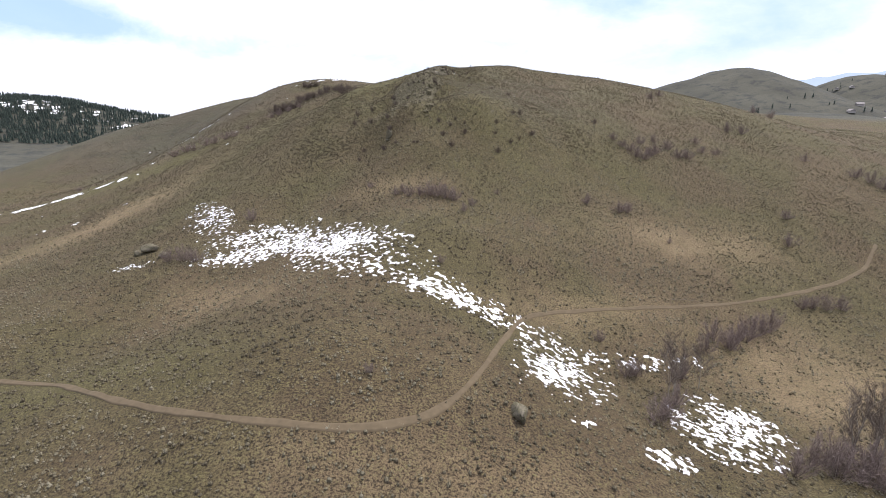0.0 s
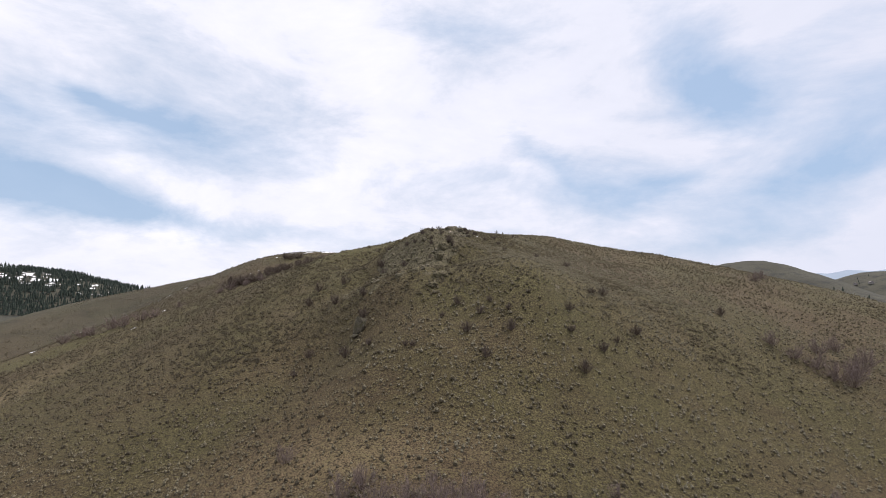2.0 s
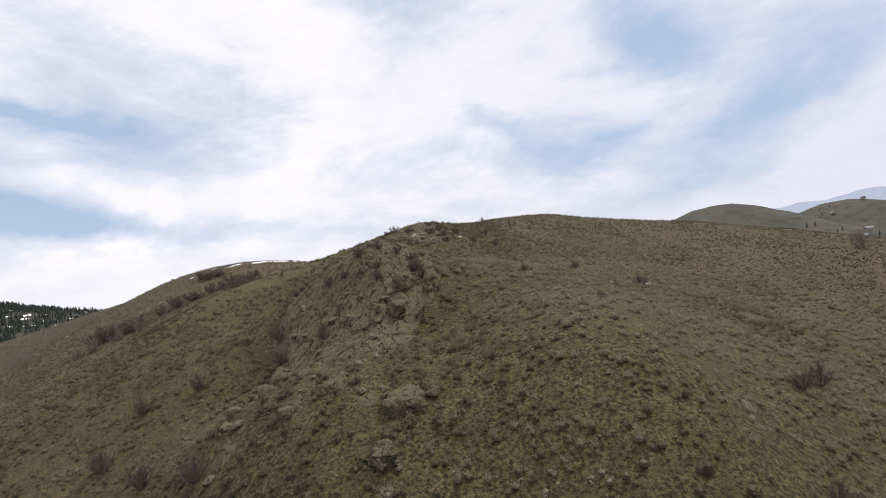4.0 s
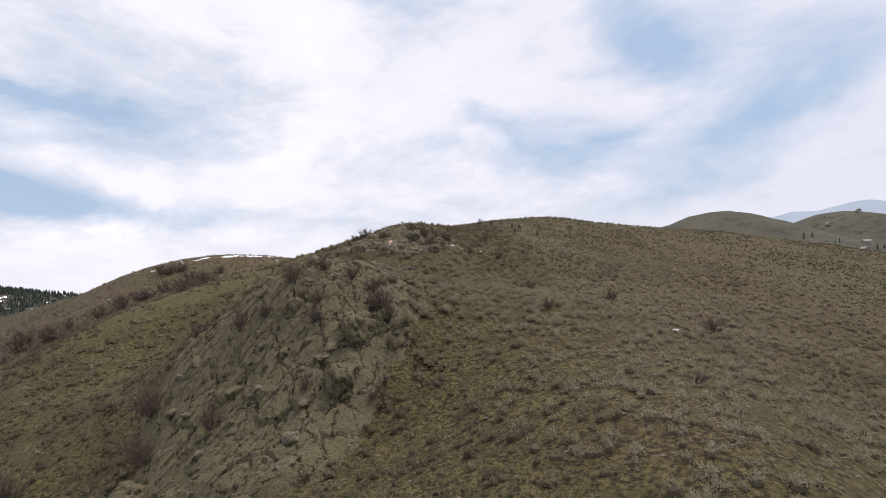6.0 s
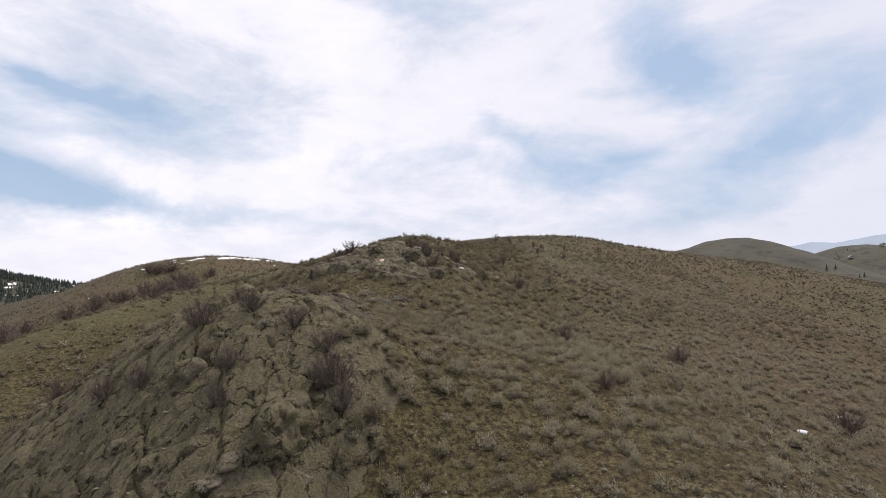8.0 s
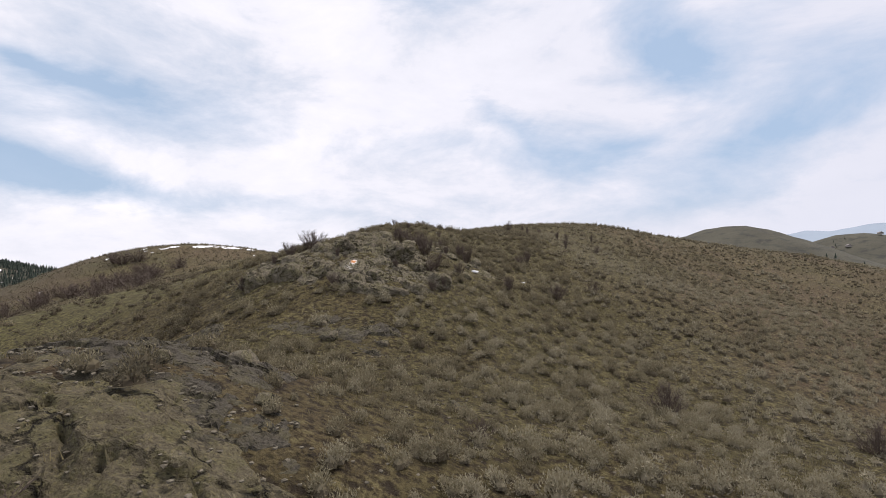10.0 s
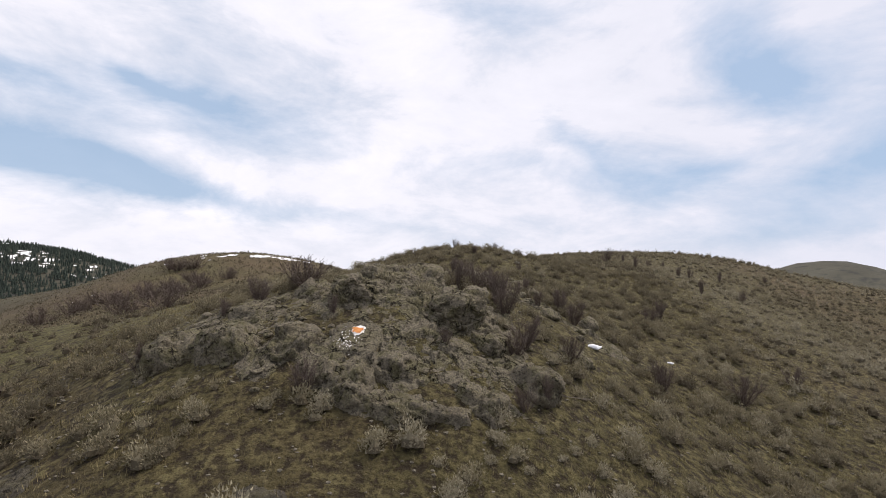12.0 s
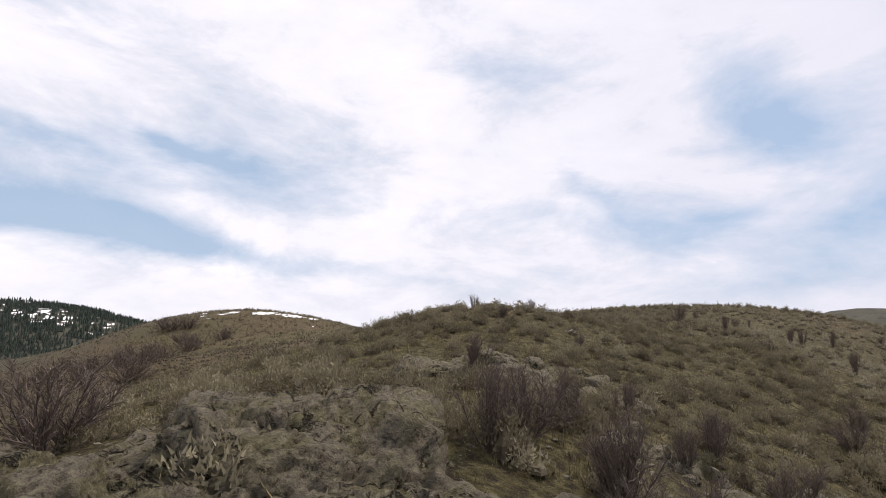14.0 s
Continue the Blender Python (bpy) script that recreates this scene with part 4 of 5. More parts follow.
def painted_rock():
    n = 30
    X, Y = np.meshgrid(np.linspace(-0.75, 0.75, n), np.linspace(-0.5, 0.5, n))
    edge = np.maximum(np.abs(X) / 0.75, np.abs(Y) / 0.5)
    Z = painted_top(PAINT_X + X, PAINT_Y + Y) - np.clip(edge - 0.72, 0, 1) * 3.2
    i = np.arange(n * n).reshape(n, n)
    f = np.stack([i[:-1, :-1], i[:-1, 1:], i[1:, 1:], i[1:, :-1]], -1).reshape(-1, 4)
    root = new("painted_rock", None)
    tagged(root, "grey rock splashed with flaking orange and white paint", "painted rock")
    stone = new("stone", mesh_from("stone", np.stack([PAINT_X + X, PAINT_Y + Y, Z], -1).reshape(-1, 3), f, M_ROCK, False))
    stone.parent = root
    paint_patch("white_paint", PAINT_X + 0.06, PAINT_Y + 0.10, 0.19, 0.15, M_WHITE_PAINT, 0.022, 5, "flaking white paint", root)
    paint_patch("orange_paint", PAINT_X + 0.03, PAINT_Y + 0.10, 0.16, 0.10, M_ORANGE_PAINT, 0.040, 9, "faded orange paint", root)
    for k in range(80):
        a, b = rr.gauss(-0.12, 0.16), rr.gauss(-0.18, 0.14)
        r0 = rr.uniform(0.007, 0.022)
        paint_patch("paint_flake", PAINT_X + a, PAINT_Y + b, r0, r0 * rr.uniform(0.6, 1.2), M_WHITE_PAINT, 0.026, 20 + k, "", root)


painted_rock()
boulder(-2.75, 183.75, 0.14, 0.8, "upright rock stained with ochre lichen", mesh=BRIGHT_BLOCKS[1].copy())
scene.objects[-1].data.materials[0] = M_OCHRE


def snow_lump(x, y, size, label):
    me = BOULDERS[3].copy()
    me.materials[0] = M_SNOW
    ob = new("snow_lump", me)
    ob.matrix_world = Matrix.Translation((x, y, ground_at(x, y) + size * 0.25)) @ Matrix.Diagonal((size, size * 0.7, size * 0.55, 1))
    for p in me.polygons:
        p.use_smooth = True
    tagged(ob, label, "snow")


snow_lump(4.2, 185.45, 0.23, "last white lump of snow below the rocks")
snow_lump(2.7, 198.5, 0.17, "small white remnant of snow on the turf")
snow_lump(7.7, 188.6, 0.13, "small white remnant of snow among stones")
snow_lump(16.8, 164.0, 0.25, "small white remnant of snow among sagebrush")
snow_lump(23.0, 169.0, 0.3, "small white remnant of snow among sagebrush")


# ---- bare shrubs ----
def stick(tris, a, b, ra, rb, sides=3):
    """A tapered twig from a to b as triangles."""
    d = (b - a)
    side = d.cross(Vector((0.3, 0.7, 0.2))).normalized()
    over = d.cross(side).normalized()
    ring = []
    for k in range(sides):
        w = side * math.cos(6.2832 * k / sides) + over * math.sin(6.2832 * k / sides)
        ring.append((a + w * ra, b + w * rb))
    for k in range(sides):
        p, q = ring[k], ring[(k + 1) % sides]
        tris.append((p[0], q[0], q[1]))
        tris.append((p[0], q[1], p[1]))


def sliver(tris, a, b, w, rnd):
    d = (b - a)
    s = d.cross(Vector((rnd.gauss(0, 1), rnd.gauss(0, 1), rnd.gauss(0, 1)))).normalized() * w
    tris.append((a - s, a + s, b))


def tri_mesh(name, tris, mat):
    v = np.array([tuple(p) for t in tris for p in t])
    return mesh_from(name, v, np.arange(len(v)).reshape(-1, 3), mat, False)


def shrub_meshes(seed, stems, lean, twigs, thick=0.017, fine_width=0.0068, bark=None):
    """Stems and twigs of a leafless shrub about one metre high."""
    r = random.Random(seed)
    wood, fine = [], []
    for _ in range(stems):
        a = r.uniform(0, 6.28)
        tilt0 = r.uniform(0.03, lean)
        p = Vector((math.cos(a) * r.uniform(0, 0.10), math.sin(a) * r.uniform(0, 0.10), -0.06))
        d = Vector((math.cos(a) * math.sin(tilt0), math.sin(a) * math.sin(tilt0), math.cos(tilt0)))
        total = r.uniform(0.65, 1.0)
        n = 5
        for k in range(n):
            q = p + d * (total / n)
            stick(wood, p, q, thick * (1 - 0.16 * k), thick * (0.84 - 0.16 * k))
            for _ in range(twigs):
                if k == 0 and r.random() < 0.7:
                    continue
                s = p.lerp(q, r.random())
                e = (d + Vector((r.gauss(0, 0.55), r.gauss(0, 0.55), r.gauss(0.15, 0.35)))).normalized()
                t = s + e * r.uniform(0.10, 0.30)
                sliver(fine, s, t, fine_width, r)
                for _ in range(3):
                    s2 = s.lerp(t, r.uniform(0.3, 1.0))
                    e2 = (e + Vector((r.gauss(0, 0.6), r.gauss(0, 0.6), r.gauss(0.1, 0.4)))).normalized()
                    sliver(fine, s2, s2 + e2 * r.uniform(0.05, 0.15), fine_width * 0.7, r)
            d = (d + Vector((r.gauss(0, 0.14), r.gauss(0, 0.14), 0.10))).normalized()
            p = q
    return tri_mesh("stem_clump", wood, M_TWIG), tri_mesh("crown", fine, bark or M_TWIG_FINE)


UPRIGHT = [shrub_meshes(30 + k, 18, 0.75, 10, 0.011, 0.0062) for k in range(3)]
THICKET = [shrub_meshes(70 + k, 20, 1.2, 6, 0.006, 0.0062, M_WILLOW) for k in range(3)]
ROUND = [shrub_meshes(50 + k, 22, 1.15, 7, 0.010, 0.0080) for k in range(3)]


def shrub_proto(name, pair):
    root = new(name, None)
    for part_name, me in zip(("stem_clump", "crown"), pair):
        ob = new(part_name, me)
        ob.parent = root
    return root


def plant(pairs, x, y, height, label, group, squash=1.0, name="bare_shrub", sink=0.0):
    root = shrub_proto(name, rr.choice(pairs))
    w = height * squash * rr.uniform(0.9, 1.15)
    root.matrix_world = Matrix.Translation((x, y, ground_at(x, y) - sink)) @ Matrix.Rotation(rr.uniform(0, 6.28), 4, "Z") @ Matrix.Diagonal((w, w, height, 1))
    return tagged(root, label, "shrub", group)


DARK_UP = "leafless dark brown upright shrub on the rocky turf"
SUMMIT = [(-3.1, 181.9, 0.6), (-6.6, 205.5, 1.0), (-5.3, 205.2, 1.1), (-6.0, 204.6, 0.8), (-0.1, 185.6, 1.1), (1.2, 185.1, 1.2), (1.8, 182.6, 1.0), (3.1, 183.3, 0.8), (2.1, 180.5, 0.8), (1.6, 180.1, 0.6), (-0.2, 181.3, 0.5), (-2.9, 179.4, 0.8), (-7.4, 180.9, 0.8), (-6.5, 183.0, 0.6), (6.0, 184.7, 1.0), (9.4, 186.9, 1.3), (12.7, 189.7, 0.9), (8.6, 193.4, 0.9), (3.8, 189.4, 0.8), (1.5, 182.0, 0.8)]
TOP = [(-5.9, 183.9, 0.95), (-5.4, 185.2, 0.6), (1.3, 184.2, 1.15), (0.4, 186.4, 1.0), (0.9, 187.3, 1.0), (3.6, 188.9, 0.9), (3.9, 187.3, 1.0), (2.7, 187.6, 0.7), (-0.5, 190.6, 1.0), (0.2, 199.5, 0.6), (15.1, 213.6, 1.1), (13.8, 216.8, 1.1), (17.4, 210.9, 1.2), (21.9, 215.5, 1.3), (18.9, 205.7, 1.1), (14.9, 202.8, 1.3), (9.2, 194.2, 1.1), (2.7, 196.9, 0.5), (2.4, 189.6, 0.8), (11.3, 212.6, 1.5), (12.9, 210.0, 1.2), (15.9, 209.2, 1.2), (-1.1, 204.3, 1.2), (1.6, 203.6, 0.9), (29.2, 221.8, 0.9), (17.6, 217.3, 0.8)]
OUTCROP = [(-7.5, 162.4, 1.2), (-4.0, 162.0, 0.9), (-8.9, 161.0, 0.9), (-10.4, 161.5, 0.9), (-5.8, 159.4, 0.8), (-5.7, 160.4, 0.8), (-2.7, 160.0, 1.0), (-2.2, 160.3, 1.2), (-1.8, 159.6, 1.0), (-2.7, 161.4, 0.9), (-14.5, 165.1, 1.1), (-15.0, 160.1, 1.6), (-10.5, 156.7, 1.2), (-5.8, 156.2, 0.8), (16.0, 172.5, 1.1), (20.8, 166.3, 1.4), (11.3, 152.3, 0.7), (8.3, 163.7, 0.8), (9.5, 173.8, 1.1), (2.2, 168.0, 0.5), (-5.8, 162.7, 0.9)]
SLOPE = [(-14.3, 157.4, 1.5), (-21.7, 158.7, 1.6), (-26.3, 158.4, 1.8), (-20.5, 147.1, 1.9), (-15.4, 143.0, 1.4), (-26.3, 152.4, 1.7), (-14.4, 137.6, 1.7), (-21.4, 135.5, 1.4), (-15.4, 130.6, 1.6), (-22.0, 131.2, 1.1), (-1.1, 134.3, 1.4), (-0.1, 128.3, 1.5), (1.8, 132.0, 1.2), (3.1, 134.0, 1.0), (5.4, 131.8, 1.0), (-3.1, 131.5, 0.9), (2.0, 123.9, 1.5), (14.0, 134.8, 1.3), (19.4, 143.2, 1.2), (21.5, 144.5, 1.6), (13.3, 130.8, 1.1), (13.5, 125.2, 1.6), (17.2, 130.2, 1.5), (19.9, 133.4, 1.1), (23.6, 136.7, 1.5), (46.4, 157.3, 1.8), (-7.4, 126.1, 0.8), (-6.6, 125.8, 0.8), (5.4, 128.6, 1.6), (-12.3, 130.0, 0.9)]
LOW = [(-42.8, 107.6, 3.0), (-52.5, 90.1, 2.8), (-49.4, 89.4, 3.4), (-46.6, 88.1, 2.8), (-16.8, 112.5, 1.8), (-10.5, 106.2, 2.2), (-7.4, 104.6, 2.4), (-5.0, 104.2, 2.6), (-3.2, 104.0, 3.0), (-1.4, 103.6, 3.4), (0.4, 103.0, 3.0), (1.9, 102.6, 2.8), (3.7, 97.4, 1.8), (32.9, 114.1, 2.4), (40.1, 112.9, 3.0), (42.4, 113.6, 2.8), (81.0, 113.1, 3.4), (-0.8, 75.4, 1.6), (48.8, 104.7, 1.3), (11.6, 109.0, 1.4), (-7.1, 40.5, 1.2), (23.1, 68.7, 2.0), (-8.9, 107.2, 2.0), (5.6, 101.0, 2.0)]
RIGHT = [(49.4, 148.2, 2.4), (51.0, 145.3, 2.4), (53.0, 143.8, 2.8), (53.9, 141.5, 3.0), (56.1, 140.8, 3.2), (61.4, 146.3, 3.0), (66.5, 150.7, 3.2), (68.2, 146.4, 3.4), (71.0, 147.0, 3.2), (77.9, 152.7, 2.5), (82.4, 153.0, 2.2), (79.0, 159.1, 2.6), (58.0, 150.0, 2.8), (63.5, 153.5, 2.8), (59.0, 144.0, 3.0), (102.5, 175.4, 3.6), (97.4, 175.3, 3.6), (133.3, 222.1, 3.6), (139.7, 219.8, 3.6), (113.4, 158.2, 2.8), (125.5, 152.0, 3.8), (129.4, 150.0, 4.2), (130.4, 146.9, 3.8), (81.9, 205.4, 3.0), (88.0, 212.0, 2.8), (86.5, 123.4, 2.6)]
LEFT = [(-109.7, 205.6, 3.2), (-105.4, 206.9, 3.2), (-100.4, 203.8, 3.2), (-96.1, 204.9, 3.8), (-92.0, 203.9, 3.8), (-87.6, 204.6, 3.4), (-83.9, 204.3, 3.0), (-73.8, 221.1, 2.4), (-69.8, 220.5, 2.8), (-67.0, 223.9, 2.4), (-62.0, 224.1, 2.4), (-146.6, 198.7, 2.2), (-80.0, 210.1, 2.0)]
DRAW = [(44.6, 75.6, 3.8), (48.3, 76.1, 4.0), (53.3, 79.6, 4.2), (59.5, 83.8, 4.0), (41.4, 72.1, 3.4), (56.5, 81.5, 3.8), (50.8, 77.6, 3.8), (46.4, 74.0, 3.6), (70.6, 91.7, 3.2), (75.7, 92.3, 3.4), (79.6, 92.9, 3.4), (73.0, 92.4, 3.2), (23.2, 46.8, 3.4), (33.5, 63.5, 3.2), (24.6, 60.5, 3.2), (26.0, 61.4, 2.8), (38.8, 45.0, 4.2), (41.1, 43.9, 4.2), (44.4, 44.0, 4.8), (45.4, 43.4, 4.0), (34.7, 42.0, 3.4), (47.0, 46.0, 4.6), (42.5, 46.5, 4.2), (49.5, 45.2, 4.4), (25.5, 49.8, 3.0), (28.0, 54.0, 3.2)]
HOLLOW = [(-74.8, 230.9, 4.0), (-72.0, 232.5, 4.0), (-68.5, 230.5, 3.6), (-65.5, 229.0, 3.6), (-66.5, 241.9, 3.2), (-64.1, 245.5, 3.4), (-63.6, 253.4, 3.4), (-60.2, 256.9, 3.4), (-58.0, 260.6, 3.2), (-60.0, 271.6, 3.2), (-72.7, 286.2, 3.4), (-70.0, 287.5, 3.2), (-76.0, 288.0, 3.0), (-53.4, 262.7, 2.6), (-53.5, 273.9, 2.6), (-71.8, 259.1, 2.4), (-66.0, 257.5, 2.4), (-46.9, 238.8, 2.4), (-43.7, 238.9, 2.4), (-67.4, 251.7, 2.2), (-48.0, 249.1, 2.0), (-43.8, 229.6, 3.0), (-39.2, 230.6, 2.8), (-56.0, 268.0, 2.6)]
for x, y, h in HOLLOW:
    plant(ROUND, x, y, h, "leafless purplish brown shrub in the hollow behind the ridge", "shrubs in the hollow", 1.25)
for x, y, h in SUMMIT:
    plant(UPRIGHT + ROUND[:2], x, y, h * 0.9, DARK_UP, "shrubs among the summit rocks", 0.72)
for x, y, h in TOP:
    plant(UPRIGHT + ROUND[:1], x, y, h * (0.88 if y < 200 else 0.78), "leafless greyish brown shrub on the hilltop turf", "shrubs on the hilltop", 0.75 if y < 200 else 0.5)
for x, y, h in OUTCROP:
    plant(ROUND, x, y, h, "leafless rounded brown shrub beside the rock dome", "shrubs round the domed outcrop", 0.85)
plant(ROUND, -4.9, 185.0, 1.15, "leafless fluffy brown shrub behind the summit rocks", "shrubs among the summit rocks", 0.8)
for x, y, h in SLOPE:
    plant(ROUND, x, y, h, "leafless brown shrub on the steep slope", "shrubs on the steep slope", 0.75)
for x, y, h in LOW:
    plant(THICKET, x, y, h, "leafless reddish brown thicket shrub at the hill's foot", "shrubs at the hill's foot", 0.85)
for x, y, h in RIGHT:
    plant(THICKET, x, y, h, "leafless reddish brown shrub in a hillside thicket", "shrubs on the east slope", 0.95)
for x, y, h in LEFT:
    plant(THICKET, x, y, h, "leafless grey shrub in a hillside hollow", "shrubs on the west slope", 1.1)
for x, y, h in DRAW:
    plant(THICKET, x, y, h, "dense leafless grey willow shrub in the gully", "willows in the gully", 0.8)


# ---- bare trees in the gully ----
def tree_meshes(seed, height):
    r = random.Random(seed)
    wood, fine = [], []

    def grow(p, d, length, radius, level):
        n = 4
        for k in range(n):
            q = p + d * (length / n)
            stick(wood if level < 2 else fine, p, q, radius * (1 - 0.2 * k), radius * (0.8 - 0.2 * k), 5 if level == 0 else 3)
            if level < 3 and (k > 0 or level > 0):
                for _ in range(3 if level == 0 else 3):
                    a = r.uniform(0, 6.28)
                    e = (d * r.uniform(0.8, 1.4) + Vector((math.cos(a), math.sin(a), r.uniform(0.1, 0.5))) * 0.75).normalized()
                    if level == 2:
                        sliver(fine, q, q + e * length * r.uniform(0.4, 0.9), 0.012, r)
                    else:
                        grow(p.lerp(q, r.random()), e, length * r.uniform(0.28, 0.45), radius * 0.38, level + 1)
            d = (d + Vector((r.gauss(0, 0.07), r.gauss(0, 0.07), 0.05))).normalized()
            p = q

    grow(Vector((0, 0, -0.2)), Vector((r.gauss(0, 0.05), r.gauss(0, 0.05), 1)).normalized(), height, height * 0.016, 0)
    return tri_mesh("trunk", wood, M_BARK), tri_mesh("crown", fine, M_TWIG_FINE)


TREES = [tree_meshes(90 + k, 6.5) for k in range(3)]
for x, y, k in ((29.5, 57.5, 1.0), (31.5, 64.9, 0.75), (34.9, 61.3, 0.85), (27.6, 55.0, 0.8), (30.8, 59.8, 0.9), (46.9, 49.3, 1.3), (49.3, 48.9, 1.35), (45.0, 47.0, 1.15), (51.0, 50.5, 1.2), (48.0, 46.8, 1.1)):
    root = new("bare_tree", None)
    for part_name, me in zip(("trunk", "crown"), rr.choice(TREES)):
        ob = new(part_name, me)
        ob.parent = root
    root.matrix_world = Matrix.Translation((x, y, ground_at(x, y))) @ Matrix.Rotation(rr.uniform(0, 6.28), 4, "Z") @ Matrix.Scale(k, 4)
    tagged(root, "slender leafless pale-barked tree in the gully", "tree", "bare trees in the gully")


def fallen_branch(x, y, length, turn, label):
    r = random.Random(int(x * 10 + y))
    wood = []
    p, d = Vector((0, 0, 0.06)), Vector((1, 0, 0.04))
    for k in range(6):
        q = p + d * (length / 6)
        stick(wood, p, q, (0.05 - 0.006 * k) * min(1, length / 3), (0.044 - 0.006 * k) * min(1, length / 3), 4)
        e = (d + Vector((0.2, r.gauss(0, 0.6), abs(r.gauss(0, 0.4))))).normalized()
        stick(wood, q, q + e * length * 0.16, 0.016 * min(1, length / 3), 0.004)
        d = (d + Vector((0, r.gauss(0, 0.15), r.gauss(0, 0.06)))).normalized()
        p = q
    ob = new("fallen_branch", tri_mesh("fallen_branch", wood, M_BARK))
    ob.matrix_world = Matrix.Translation((x, y, ground_at(x, y))) @ Matrix.Rotation(radians(turn), 4, "Z")
    tagged(ob, label, "branch")


fallen_branch(41.0, 84.6, 5.0, 12, "dead brown fallen branch beside the footpath")
fallen_branch(2.3, 181.0, 0.8, -35, "dead pale stick lying below the rocks")
fallen_branch(-5.8, 182.3, 0.9, 60, "dead pale stick leaning on the rocks")


# ---- sagebrush, grass and stones ----
rng = np.random.default_rng(4)


def sage_template(rng, leaves, height, spread, width):
    """A rounded clump: leaf flakes over a few lobes, round a twiggy heart. Triangles (n, 3, 3) and how far each is
    browned, as wood and as painted shade low down.
    """
    tris, wood_shade = [], []
    count = 6 if leaves > 200 else 4 if leaves > 30 else 2
    lobes = [np.array([rng.normal() * 0.30 * spread, rng.normal() * 0.30 * spread, 0.0]) for _ in range(count)]
    tall = [rng.uniform(0.65, 1.1) for _ in lobes]
    for k in range(leaves):
        lobe, h = lobes[k % count], tall[k % count] * height
        a = rng.uniform(0, 2 * math.pi)
        e = math.asin(rng.uniform(0.05, 1.0))
        n = np.array([math.cos(a) * math.cos(e), math.sin(a) * math.cos(e), math.sin(e)])
        c = lobe + n * np.array([spread * 0.62, spread * 0.62, h]) * rng.uniform(0.62, 0.95)
        g = rng.normal(size=3) * 0.48 + n * 0.75 + np.array([0, 0, 0.55])
        g *= rng.uniform(0.7, 1.5) * width * 1.8 / np.linalg.norm(g)
        w = np.cross(g, n + rng.normal(size=3) * 0.6)
        w *= width * 0.46 / max(np.linalg.norm(w), 1e-6)
        tris.append([c - w, c + w, c + g])
        # lower leaves browned: shade near the clump's foot, put in as colour
        wood_shade.append(0.32 * max(0.0, 1 - c[2] / (0.55 * height)))
    # inner domes of twigs, painted darker towards the foot for shade
    m = 6 if leaves > 200 else 5
    q = 0.62 if leaves > 200 else 0.8
    for lobe, h in zip(lobes[:3 if leaves > 200 else 2 if leaves > 30 else 1], tall):
        rings = [[lobe + np.array([math.cos(6.283 * i / m) * r, math.sin(6.283 * i / m) * r, z * rng.uniform(0.7, 1.2)]) * rng.uniform(0.85, 1.15) for i in range(m)] for r, z in ((spread * 0.60 * q, 0.0), (spread * 0.44 * q, height * h * 0.40 * q))]
        top = lobe + np.array([0, 0, height * h * 0.78 * q])
        for i in range(m):
            k = (i + 1) % m
            for tri, wood_shade0 in (([rings[0][i], rings[0][k], rings[1][k]], 0.75), ([rings[0][i], rings[1][k], rings[1][i]], 0.7), ([rings[1][i], rings[1][k], top], 0.45 if leaves > 30 else 0.2)):
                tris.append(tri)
                wood_shade.append(wood_shade0)
    return np.array(tris), np.array(wood_shade)


def grass_template(rng, blades, height):
    tris = []
    for _ in range(blades):
        a, tilt0 = rng.uniform(0, 6.28), rng.uniform(0.1, 0.9)
        root = np.array([rng.normal() * 0.05, rng.normal() * 0.05, 0])
        tip = root + np.array([math.cos(a) * math.sin(tilt0), math.sin(a) * math.sin(tilt0), math.cos(tilt0)]) * height * rng.uniform(0.6, 1.1)
        w = np.array([-math.sin(a), math.cos(a), 0]) * 0.007
        tris.append([root - w, root + w, tip])
    return np.array(tris)


def stone_template(rng):
    bm = bmesh.new()
    bmesh.ops.create_icosphere(bm, subdivisions=1, radius=0.5)
    for v in bm.verts:
        v.co *= rng.uniform(0.7, 1.15)
        v.co.z *= 0.55
    t = np.array([[tuple(v.co) for v in f.verts] for f in bm.faces])
    bm.free()
    return t


